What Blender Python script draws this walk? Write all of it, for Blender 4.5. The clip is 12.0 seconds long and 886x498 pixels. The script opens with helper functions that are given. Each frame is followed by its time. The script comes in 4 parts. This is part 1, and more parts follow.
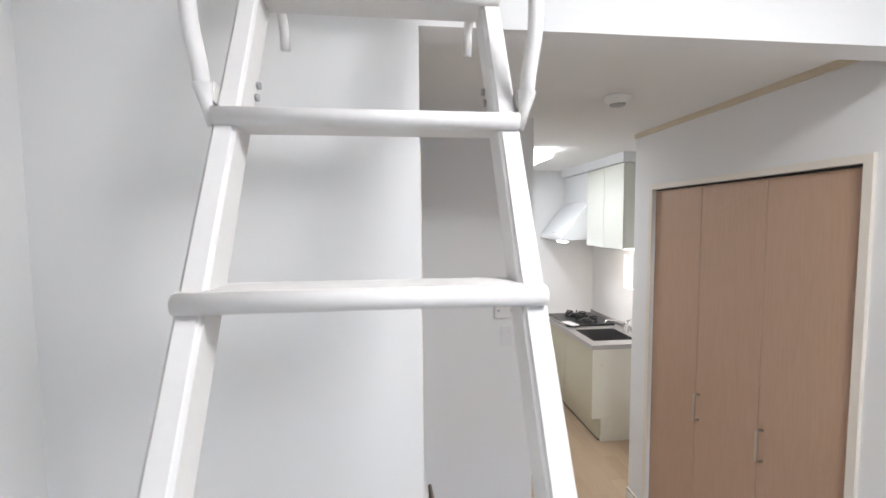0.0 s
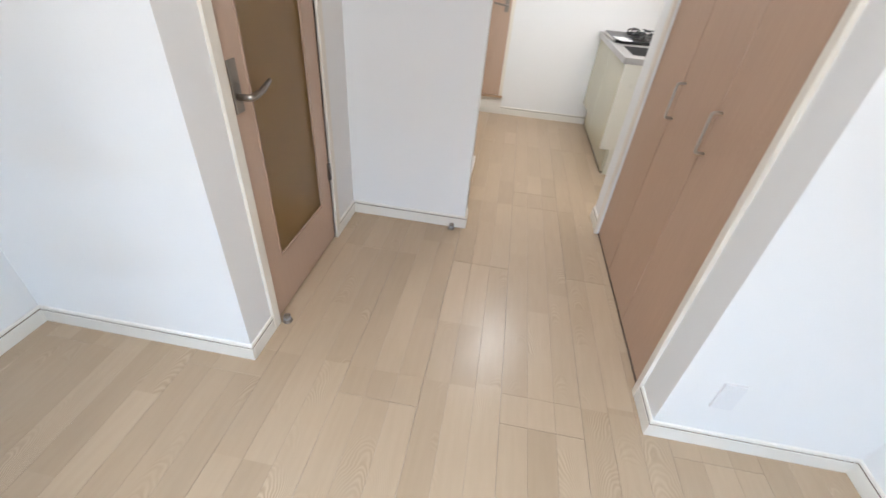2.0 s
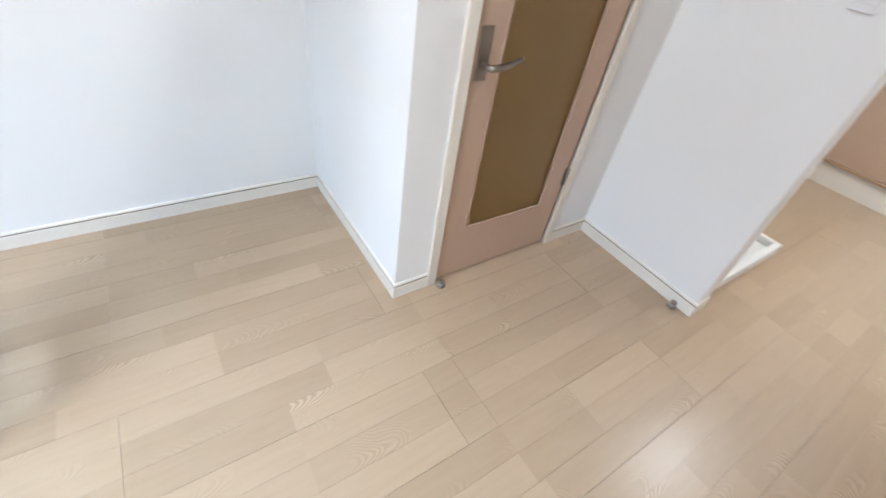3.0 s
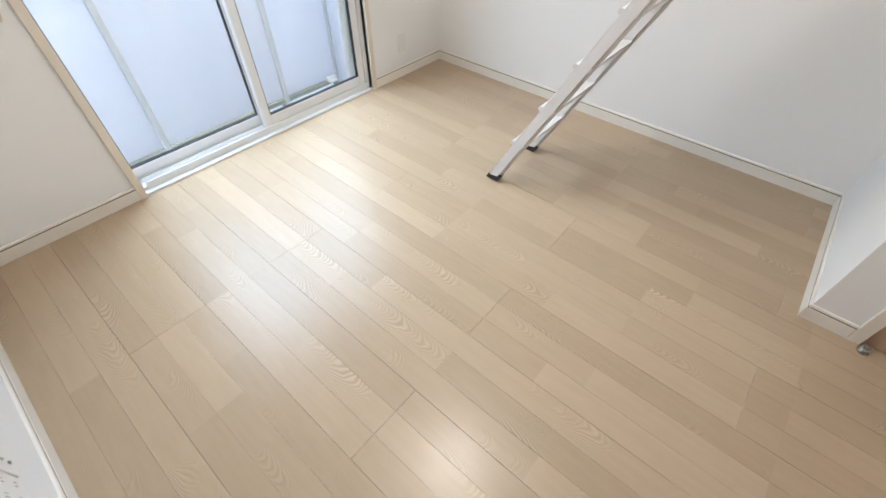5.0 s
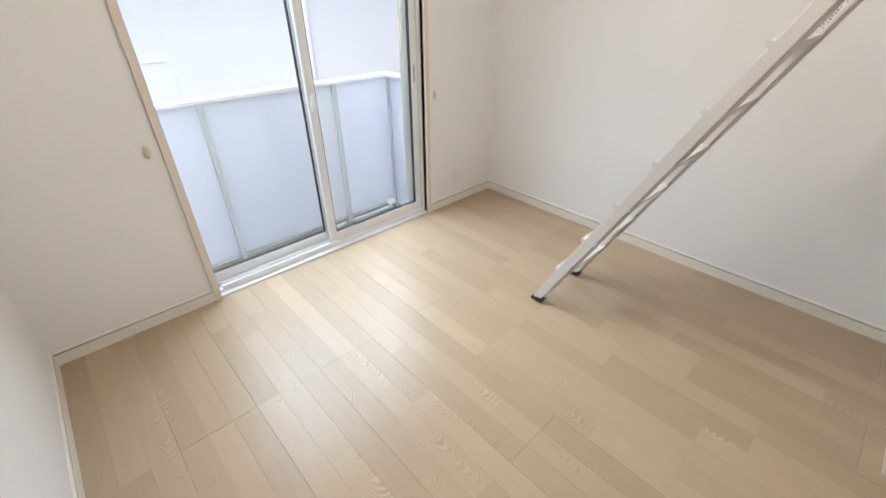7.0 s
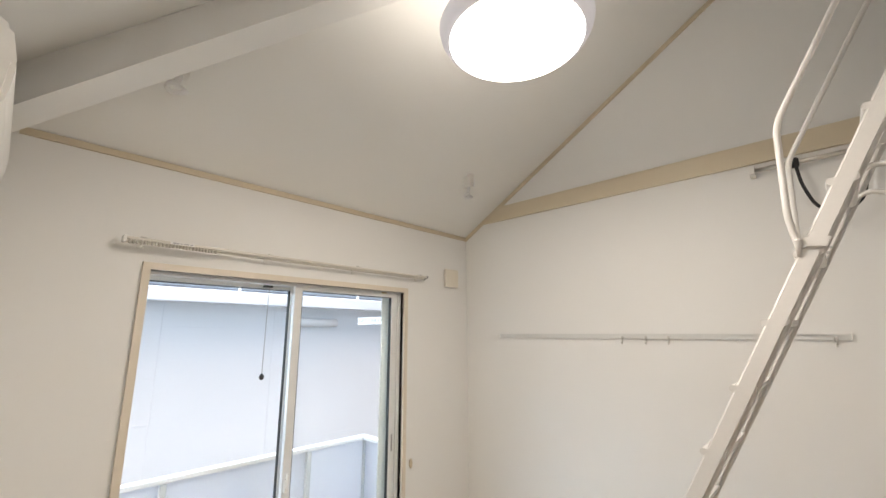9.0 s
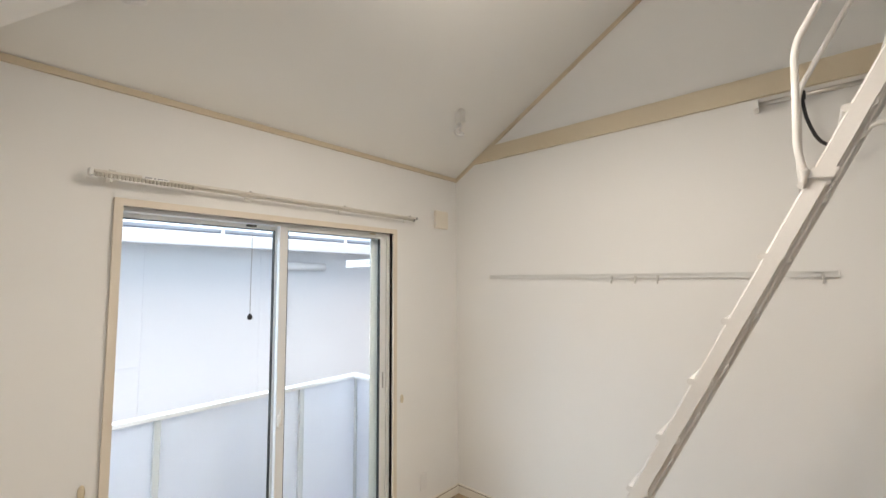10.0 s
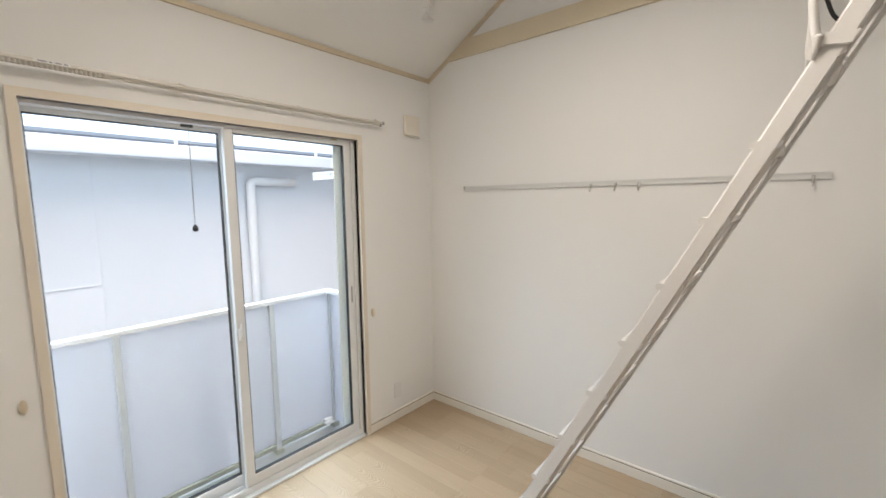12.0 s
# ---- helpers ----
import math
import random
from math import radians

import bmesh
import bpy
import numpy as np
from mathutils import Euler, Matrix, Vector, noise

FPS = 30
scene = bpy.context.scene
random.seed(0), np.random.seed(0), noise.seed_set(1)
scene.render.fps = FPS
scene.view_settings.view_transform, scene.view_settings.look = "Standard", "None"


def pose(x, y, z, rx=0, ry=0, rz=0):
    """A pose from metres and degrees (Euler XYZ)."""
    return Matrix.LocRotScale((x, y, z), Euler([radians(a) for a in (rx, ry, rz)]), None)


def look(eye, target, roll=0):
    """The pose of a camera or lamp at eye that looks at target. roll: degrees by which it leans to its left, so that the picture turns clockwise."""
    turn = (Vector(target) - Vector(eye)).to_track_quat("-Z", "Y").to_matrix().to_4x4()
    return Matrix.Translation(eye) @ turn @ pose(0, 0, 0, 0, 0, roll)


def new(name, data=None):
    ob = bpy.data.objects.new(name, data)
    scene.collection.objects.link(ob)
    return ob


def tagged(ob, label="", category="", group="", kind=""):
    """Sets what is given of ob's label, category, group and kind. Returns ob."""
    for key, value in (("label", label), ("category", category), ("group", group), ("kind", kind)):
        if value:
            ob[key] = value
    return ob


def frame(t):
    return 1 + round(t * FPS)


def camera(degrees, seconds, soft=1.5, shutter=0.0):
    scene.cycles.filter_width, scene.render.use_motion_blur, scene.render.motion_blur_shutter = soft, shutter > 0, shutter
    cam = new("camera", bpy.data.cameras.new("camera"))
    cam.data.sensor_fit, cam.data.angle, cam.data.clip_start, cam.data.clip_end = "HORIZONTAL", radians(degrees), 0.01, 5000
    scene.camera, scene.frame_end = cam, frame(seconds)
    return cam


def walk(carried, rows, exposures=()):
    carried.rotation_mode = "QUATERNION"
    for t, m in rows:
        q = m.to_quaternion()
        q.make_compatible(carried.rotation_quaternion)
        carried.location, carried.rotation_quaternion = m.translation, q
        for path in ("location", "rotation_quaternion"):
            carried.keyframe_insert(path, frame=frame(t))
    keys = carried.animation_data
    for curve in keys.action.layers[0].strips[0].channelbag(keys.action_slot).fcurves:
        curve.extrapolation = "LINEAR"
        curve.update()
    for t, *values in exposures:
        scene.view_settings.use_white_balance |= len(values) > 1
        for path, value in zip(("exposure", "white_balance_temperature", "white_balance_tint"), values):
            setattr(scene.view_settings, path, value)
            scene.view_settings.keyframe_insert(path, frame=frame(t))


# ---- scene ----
cam = camera(93.8, 12.0, shutter=0.2)
PATH = [
    (0, (0.855, 1.719, 1.923), (1.072, 3.703, 1.792), -0.4),
    (0.2, (0.903, 1.673, 1.877), (1.13, 3.65, 1.69), -0.4),
    (0.5, (1.018, 1.549, 1.710), (1.222, 3.512, 1.388), 3.5),
    (1, (1.24, 1.438, 1.552), (1.546, 3.287, 0.85), 3.8),
    (1.5, (1.514, 1.611, 1.45), (1.689, 3.365, 0.505), 3.3),
    (2, (1.730, 1.829, 1.368), (1.551, 3.439, 0.195), 5.3),
    (2.5, (1.878, 2.006, 1.383), (1.159, 3.398, 0.14), 8.1),
    (3, (1.947, 2.171, 1.347), (0.774, 3.119, 0.034), 10.0),
    (3.5, (2.114, 2.231, 1.375), (0.643, 2.359, 0.027), 2.0),
    (3.7, (2.212, 2.217, 1.404), (0.771, 2.092, 0.022), 1.8),
    (5.3, (2.66, 2.283, 1.43), (1.651, 1.365, -0.033), 1.1),
    (5.5, (2.668, 2.28, 1.431), (1.672, 1.347, -0.032), 1.2),
    (6, (2.69, 2.281, 1.434), (1.725, 1.296, -0.015), 0.5),
    (6.5, (2.694, 2.285, 1.462), (1.68, 1.208, 0.116), -0.1),
    (7, (2.705, 2.294, 1.531), (1.547, 1.053, 0.473), -0.1),
    (7.5, (2.725, 2.314, 1.633), (1.432, 0.925, 1.001), 0.0),
    (7.7, (2.713, 2.333, 1.665), (1.388, 0.903, 1.218), -0.3),
    (9.3, (2.823, 2.365, 1.81), (1.393, 1.037, 2.249), 0.0),
    (9.5, (2.812, 2.349, 1.801), (1.364, 1.025, 2.19), 0.1),
    (10, (2.77, 2.3, 1.765), (1.278, 0.976, 1.914), -0.3),
    (10.5, (2.747, 2.287, 1.717), (1.257, 0.954, 1.666), -0.7),
    (11, (2.723, 2.291, 1.707), (1.265, 0.933, 1.536), -1.2),
    (11.5, (2.671, 2.28, 1.72), (1.258, 0.878, 1.536), -1.4),
    (12, (2.55, 2.282, 1.685), (1.032, 0.999, 1.46), -0.7),
]
EXPOSURES = [(0, 2.45, 5820, 11), (1, 2.53, 5850, 10.5), (1.5, 2.62, 5850, 10.5), (2.0, 2.74, 5820, 9.5), (2.5, 2.9, 5700, 9), (3.0, 2.92, 5680, 9), (3.5, 2.76, 5700, 8.5), (5.5, 2.32, 6450, 11.5), (6.5, 2.34, 6450, 11.5), (7.5, 1.98, 6900, 12), (9.5, 2.13, 6950, 11), (12, 2.02, 6900, 11)]
walk(cam, [(t, look(eye, target, roll)) for t, eye, target, roll in PATH], EXPOSURES)

# ---- light ----
world = bpy.data.worlds.new("world")
scene.world = world
world.use_nodes = True
wn = world.node_tree
sky = wn.nodes.new("ShaderNodeTexSky")
sky.sky_type = "NISHITA"
sky.sun_disc = False
sky.sun_elevation, sky.sun_rotation = radians(63), radians(24)
sky.air_density, sky.dust_density, sky.ozone_density = 0.8, 4.0, 0.5
wn.links.new(sky.outputs["Color"], wn.nodes["Background"].inputs["Color"])
wn.nodes["Background"].inputs["Strength"].default_value = 0.05


def lamp(name, kind, m, energy, color=(1, 1, 1), **settings):
    data = bpy.data.lights.new(name, kind)
    data.energy, data.color = energy, color
    for key, value in settings.items():
        if key == "size":
            data.size = value
        elif key == "size_y":
            data.shape = "RECTANGLE"
            data.size_y = value
        elif key == "angle":
            data.angle = value
        elif key == "radius":
            data.shadow_soft_size = value
        elif key == "disk":
            data.shape = "DISK"
            data.size = value
    ob = new(name, data)
    ob.matrix_world = m
    return ob


lamp("sun", "SUN", look((2.0, 4.5, 10), (0, 0, 0)), 0.4, (1, 0.985, 0.97), angle=radians(50))
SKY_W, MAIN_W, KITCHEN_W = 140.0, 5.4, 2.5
# unseen area lamp over the gap, added to strengthen the sky's light indoors
lamp("sky_fill", "AREA", look((1.54, -2.3, 4.25), (1.54, 0.1, 0.6)), SKY_W, (0.64, 0.81, 1.0), size=6.0, size_y=3.6)
lamp("ceiling_light_glow", "AREA", look((1.61, 1.61, 2.868), (1.61, 1.65, 0.5)), MAIN_W, (1.0, 0.925, 0.845), disk=0.46)
lamp("kitchen_light_glow", "AREA", look((2.0, 5.2, 2.40), (2.0, 5.2, 0)), KITCHEN_W, (1.0, 0.97, 0.92), size=0.12, size_y=0.6)
lamp("counter_light_glow", "AREA", look((2.86, 5.3, 1.665), (2.9, 5.3, 0)), 1.1, (1.0, 0.82, 0.66), size=0.05, size_y=0.4)


# ---- materials ----
def mat(name, color, rough=0.5, vary=0.05, scale=4.0, bump=0.0, bump_scale=200.0, metal=0.0, spec=0.5, fine=0.03):
    """A painted, plastic, metal or paper surface: slow and fine variation, and a fine relief."""
    m = bpy.data.materials.new(name)
    m.use_nodes = True
    n, link = m.node_tree.nodes, m.node_tree.links.new
    b = n["Principled BSDF"]
    co = n.new("ShaderNodeTexCoord")
    slow, fast = n.new("ShaderNodeTexNoise"), n.new("ShaderNodeTexNoise")
    slow.inputs["Scale"].default_value, slow.inputs["Detail"].default_value = scale, 5
    fast.inputs["Scale"].default_value, fast.inputs["Detail"].default_value = bump_scale, 3
    link(co.outputs["Object"], slow.inputs["Vector"])
    link(co.outputs["Object"], fast.inputs["Vector"])
    add = n.new("ShaderNodeMath")
    add.operation = "MULTIPLY_ADD"
    link(slow.outputs["Fac"], add.inputs[0])
    add.inputs[1].default_value, add.inputs[2].default_value = vary * 2, 1 - vary
    add2 = n.new("ShaderNodeMath")
    add2.operation = "MULTIPLY_ADD"
    link(fast.outputs["Fac"], add2.inputs[0])
    add2.inputs[1].default_value = fine * 2
    link(add.outputs[0], add2.inputs[2])
    mix = n.new("ShaderNodeVectorMath")
    mix.operation = "SCALE"
    mix.inputs[0].default_value = color
    link(add2.outputs[0], mix.inputs["Scale"])
    link(mix.outputs[0], b.inputs["Base Color"])
    r = n.new("ShaderNodeMath")
    r.operation = "MULTIPLY_ADD"
    link(slow.outputs["Fac"], r.inputs[0])
    r.inputs[1].default_value, r.inputs[2].default_value = 0.16, rough - 0.08
    link(r.outputs[0], b.inputs["Roughness"])
    b.inputs["Metallic"].default_value = metal
    b.inputs["Specular IOR Level"].default_value = spec
    if bump:
        bp = n.new("ShaderNodeBump")
        bp.inputs["Strength"].default_value, bp.inputs["Distance"].default_value = bump, 0.001
        link(fast.outputs["Fac"], bp.inputs["Height"])
        link(bp.outputs["Normal"], b.inputs["Normal"])
    return m


def wood(name, dark, light, rough, axis, stretch=14.0, scale=3.0, per_piece=0.0, figure=0.5):
    """Wood with long grain along an axis, with arched figure and a tone for every piece."""
    m = bpy.data.materials.new(name)
    m.use_nodes = True
    n, link = m.node_tree.nodes, m.node_tree.links.new
    b = n["Principled BSDF"]
    co, info = n.new("ShaderNodeTexCoord"), n.new("ShaderNodeObjectInfo")
    off = n.new("ShaderNodeVectorMath")
    off.operation = "MULTIPLY_ADD"
    link(info.outputs["Random"], off.inputs[0])
    off.inputs[1].default_value = (37.0, 53.0, 71.0)
    link(co.outputs["Object"], off.inputs[2])
    mp = n.new("ShaderNodeMapping")
    s = [stretch, stretch, stretch]
    s["xyz".index(axis)] = 1.0
    mp.inputs["Scale"].default_value = s
    link(off.outputs[0], mp.inputs["Vector"])
    grain, bands = n.new("ShaderNodeTexNoise"), n.new("ShaderNodeTexNoise")
    grain.inputs["Scale"].default_value, grain.inputs["Detail"].default_value, grain.inputs["Roughness"].default_value = scale * 2, 4, 0.5
    bands.inputs["Scale"].default_value, bands.inputs["Detail"].default_value, bands.inputs["Distortion"].default_value = scale * 0.22, 1, 0.6
    link(mp.outputs[0], grain.inputs["Vector"])
    link(mp.outputs[0], bands.inputs["Vector"])
    # arched growth rings: y - a x^2, wavering
    sep = n.new("ShaderNodeSeparateXYZ")
    link(co.outputs["Object"], sep.inputs[0])
    side = n.new("ShaderNodeMath")
    side.operation = "MULTIPLY_ADD"
    side.inputs[1].default_value, side.inputs[2].default_value = 0.14, -0.07
    link(info.outputs["Random"], side.inputs[0])
    across = n.new("ShaderNodeMath")
    link(sep.outputs["X"], across.inputs[0])
    link(side.outputs[0], across.inputs[1])
    sq = n.new("ShaderNodeMath")
    sq.operation = "MULTIPLY"
    link(across.outputs[0], sq.inputs[0])
    link(across.outputs[0], sq.inputs[1])
    arch = n.new("ShaderNodeMath")
    arch.operation = "MULTIPLY_ADD"
    arch.inputs[1].default_value = 38.0
    link(sq.outputs[0], arch.inputs[0])
    link(sep.outputs["xyz".index(axis) if axis != "x" else 1], arch.inputs[2])
    wav = n.new("ShaderNodeMath")
    wav.operation = "MULTIPLY_ADD"
    wav.inputs[1].default_value = 0.22
    link(bands.outputs["Fac"], wav.inputs[0])
    link(arch.outputs[0], wav.inputs[2])
    curl = n.new("ShaderNodeTexNoise")
    curl.inputs["Scale"].default_value, curl.inputs["Detail"].default_value = 9.0, 2
    link(off.outputs[0], curl.inputs["Vector"])
    wav2 = n.new("ShaderNodeMath")
    wav2.operation = "MULTIPLY_ADD"
    wav2.inputs[1].default_value = 0.14
    link(curl.outputs["Fac"], wav2.inputs[0])
    link(wav.outputs[0], wav2.inputs[2])
    ring = n.new("ShaderNodeMath")
    ring.operation = "MULTIPLY"
    ring.inputs[1].default_value = 230.0
    link(wav2.outputs[0], ring.inputs[0])
    sine = n.new("ShaderNodeMath")
    sine.operation = "SINE"
    link(ring.outputs[0], sine.inputs[0])
    soft = n.new("ShaderNodeMath")
    soft.operation = "MULTIPLY_ADD"
    soft.inputs[1].default_value, soft.inputs[2].default_value = 0.16, 0.42
    link(grain.outputs["Fac"], soft.inputs[0])
    where = n.new("ShaderNodeTexNoise")
    where.inputs["Scale"].default_value = 3.2
    link(off.outputs[0], where.inputs["Vector"])
    much = n.new("ShaderNodeMapRange")
    much.inputs["From Min"].default_value, much.inputs["From Max"].default_value, much.inputs["To Max"].default_value = 0.54, 0.74, 0.15 * figure
    link(where.outputs["Fac"], much.inputs["Value"])
    mixf = n.new("ShaderNodeMath")
    mixf.operation = "MULTIPLY_ADD"
    link(sine.outputs[0], mixf.inputs[0])
    link(much.outputs["Result"], mixf.inputs[1])
    link(soft.outputs[0], mixf.inputs[2])
    tone = n.new("ShaderNodeMath")
    tone.operation = "MULTIPLY_ADD"
    tone.inputs[1].default_value = per_piece
    link(info.outputs["Random"], tone.inputs[0])
    link(mixf.outputs[0], tone.inputs[2])
    ramp = n.new("ShaderNodeValToRGB")
    ramp.color_ramp.elements[0].position, ramp.color_ramp.elements[0].color = 0.25, (*dark, 1)
    ramp.color_ramp.elements[1].position, ramp.color_ramp.elements[1].color = 0.75 + per_piece, (*light, 1)
    link(tone.outputs[0], ramp.inputs["Fac"])
    link(ramp.outputs["Color"], b.inputs["Base Color"])
    rr = n.new("ShaderNodeMath")
    rr.operation = "MULTIPLY_ADD"
    rr.inputs[1].default_value, rr.inputs[2].default_value = 0.04, rough - 0.02
    link(grain.outputs["Fac"], rr.inputs[0])
    link(rr.outputs[0], b.inputs["Roughness"])
    bp = n.new("ShaderNodeBump")
    bp.inputs["Strength"].default_value, bp.inputs["Distance"].default_value = 0.04, 0.0004
    link(mixf.outputs[0], bp.inputs["Height"])
    link(bp.outputs["Normal"], b.inputs["Normal"])
    return m


def glow(name, color, strength):
    m = bpy.data.materials.new(name)
    m.use_nodes = True
    b = m.node_tree.nodes["Principled BSDF"]
    b.inputs["Base Color"].default_value = (0.85, 0.85, 0.85, 1)
    b.inputs["Emission Color"].default_value = (*color, 1)
    b.inputs["Emission Strength"].default_value = strength
    return m


def clear(name, color, rough, ior=1.45):
    m = bpy.data.materials.new(name)
    m.use_nodes = True
    b = m.node_tree.nodes["Principled BSDF"]
    b.inputs["Base Color"].default_value = (*color, 1)
    b.inputs["Roughness"].default_value = rough
    b.inputs["Transmission Weight"].default_value = 1.0
    b.inputs["IOR"].default_value = ior
    return m


PAPER = mat("white_wallpaper", (0.80, 0.795, 0.78), 0.85, 0.025, 1.2, 0.25, 420, fine=0.02, spec=0.2)
CEIL = mat("ceiling_wallpaper", (0.80, 0.795, 0.775), 0.9, 0.02, 1.0, 0.3, 380, fine=0.02, spec=0.15)
TAN = mat("cream_trim", (0.62, 0.535, 0.40), 0.5, 0.05, 3.0, 0.05, 150)
CASE = mat("ivory_casing", (0.76, 0.71, 0.62), 0.42, 0.04, 3.0, 0.05, 150)
CASEW = mat("beige_window_casing", (0.70, 0.63, 0.53), 0.42, 0.04, 3.0, 0.05, 150)
GROOVESHADE = mat("brown_groove_shade", (0.20, 0.155, 0.11), 0.8)
BASE = mat("white_baseboard", (0.76, 0.725, 0.655), 0.4, 0.04, 3.0, 0.04, 160)
OAK = wood("light_oak_floor", (0.308, 0.222, 0.139), (0.545, 0.418, 0.288), 0.29, "y", 9.0, 3.0, 0.18, 1.35)
OAK.node_tree.nodes["Principled BSDF"].inputs["Specular IOR Level"].default_value = 0.42
JOINT = mat("dark_floor_joint", (0.13, 0.09, 0.06), 0.8)
CLOSET = wood("pinkish_brown_wood_veneer", (0.33, 0.195, 0.120), (0.65, 0.465, 0.335), 0.42, "z", 20.0, 4.0, 0.03, 0.12)
DOORWOOD = wood("pale_pink_wood_veneer", (0.42, 0.285, 0.20), (0.57, 0.42, 0.315), 0.42, "z", 20.0, 4.0, 0.02, 0.12)
STEPWOOD = wood("tan_threshold_wood", (0.35, 0.22, 0.12), (0.5, 0.35, 0.22), 0.4, "x", 14.0, 3.0)
LADDER = mat("white_enamelled_metal", (0.685, 0.67, 0.65), 0.55, 0.03, 5.0, 0.05, 90, spec=0.22)
PLASTIC = mat("white_plastic", (0.78, 0.77, 0.74), 0.4, 0.02, 8.0)
PLATEM = mat("pale_grey_plate", (0.745, 0.74, 0.735), 0.5, 0.02, 8.0)
GREYED = mat("grey_plastic", (0.36, 0.36, 0.36), 0.45, 0.03, 8.0)
BLACK = mat("black_rubber", (0.02, 0.02, 0.02), 0.6, 0.1, 20.0)
NYLON = mat("black_nylon_strap", (0.012, 0.012, 0.014), 0.7, 0.1, 60.0, 0.4, 700)
STEEL = mat("brushed_steel", (0.55, 0.53, 0.50), 0.32, 0.05, 20.0, 0.1, 400, metal=1.0)
CHROME = mat("chrome", (0.75, 0.74, 0.72), 0.14, 0.03, 10.0, metal=1.0)
BRONZE = mat("satin_nickel", (0.30, 0.27, 0.235), 0.36, 0.06, 30.0, metal=1.0)
ALU = mat("white_aluminium_sash", (0.74, 0.75, 0.75), 0.4, 0.03, 6.0)
SCREENF = mat("pale_green_grey_metal", (0.70, 0.735, 0.71), 0.45, 0.03, 6.0)
RAILG = mat("pale_grey_metal", (0.68, 0.68, 0.665), 0.4, 0.03, 6.0)
GASKET = mat("dark_gasket", (0.03, 0.035, 0.035), 0.6)
GLASS = clear("window_glass", (0.97, 0.99, 0.985), 0.0, 1.08)
FROST = clear("frosted_door_glass", (0.44, 0.275, 0.10), 0.34, 1.42)
FROST.node_tree.nodes["Principled BSDF"].inputs["Transmission Weight"].default_value = 0.6
WALLU = mat("glossy_pale_laminate", (0.66, 0.665, 0.60), 0.2, 0.02, 3.0)
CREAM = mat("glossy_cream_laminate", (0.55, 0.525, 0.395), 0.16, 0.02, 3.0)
HOODW = mat("white_steel_hood", (0.76, 0.77, 0.77), 0.3, 0.02, 5.0)
STONE = mat("grey_steel_worktop", (0.42, 0.41, 0.40), 0.34, 0.05, 30.0, 0.05, 300, metal=0.55)
IRON = mat("black_enamel", (0.012, 0.012, 0.013), 0.3, 0.1, 30.0)
LCD = mat("blue_grey_screen", (0.09, 0.13, 0.17), 0.15, 0.05, 40.0)
AMBER = mat("yellow_brown_sticker", (0.35, 0.24, 0.06), 0.5)
HOOKG = mat("mid_grey_plastic", (0.50, 0.49, 0.47), 0.45)
TRACKM = mat("ivory_track_metal", (0.66, 0.63, 0.57), 0.4)
RUNNERM = mat("grey_beige_plastic", (0.47, 0.44, 0.39), 0.5)
PRINTG = mat("grey_print", (0.34, 0.34, 0.37), 0.6)
LABEL = mat("white_sticker", (0.78, 0.78, 0.77), 0.35)
PANEL = mat("frosted_balcony_panel", (0.83, 0.86, 0.92), 0.5, 0.03, 1.0)
PANEL.node_tree.nodes["Principled BSDF"].inputs["Transmission Weight"].default_value = 0.55
PANEL.node_tree.nodes["Principled BSDF"].inputs["IOR"].default_value = 1.12
RAILW = mat("white_balcony_metal", (0.85, 0.85, 0.85), 0.4, 0.02, 4.0)
POSTSHADE = mat("shaded_balcony_post", (0.62, 0.64, 0.64), 0.45, 0.03, 4.0)
OLIVE = mat("olive_grey_metal", (0.42, 0.43, 0.36), 0.5, 0.1, 9.0)
DECK = mat("grey_balcony_floor", (0.45, 0.45, 0.44), 0.7, 0.1, 12.0, 0.3, 160)
SIDING = mat("pale_grey_siding", (0.69, 0.715, 0.755), 0.75, 0.04, 1.5, 0.4, 60)
SOFFIT = mat("white_eave", (0.80, 0.81, 0.82), 0.6, 0.03, 2.0)
ROOFM = mat("pale_blue_grey_roof", (0.26, 0.295, 0.34), 0.5, 0.05, 3.0, 0.2, 80)
ROOFSHADE = mat("dark_roof_gap_shade", (0.09, 0.10, 0.12), 0.6)
GUTTER = mat("pale_grey_gutter", (0.66, 0.69, 0.74), 0.5, 0.03, 2.0)
SOIL = mat("grey_gravel_ground", (0.26, 0.25, 0.23), 0.9, 0.2, 2.0, 0.6, 40)
LIT = glow("lit_diffuser", (1.0, 0.97, 0.93), 1.6)
RIM = glow("diffuser_rim", (0.80, 0.80, 1.0), 0.05)
UPFILL = glow("added_uplight_glow", (1.0, 0.94, 0.87), 2.2)
LITK = glow("lit_kitchen_diffuser", (1.0, 0.99, 0.96), 1.8)
LITW = glow("warm_lit_tube", (1.0, 0.86, 0.7), 1.2)

# ---- mesh helpers ----
ORIGIN = {}


def box(bm, x0, x1, y0, y1, z0, z1, bevel=0.0, seg=1):
    m = Matrix.Translation(((x0 + x1) / 2, (y0 + y1) / 2, (z0 + z1) / 2)) @ Matrix.Diagonal((x1 - x0, y1 - y0, z1 - z0, 1))
    vs = bmesh.ops.create_cube(bm, size=1, matrix=m)["verts"]
    if bevel:
        es = list({e for v in vs for e in v.link_edges})
        bmesh.ops.bevel(bm, geom=es, offset=bevel, segments=seg, affect="EDGES", profile=0.6)
    return bm


def boxes(*rows, bevel=0.0, seg=1):
    bm = bmesh.new()
    for r in rows:
        box(bm, *r, bevel=bevel, seg=seg)
    return bm


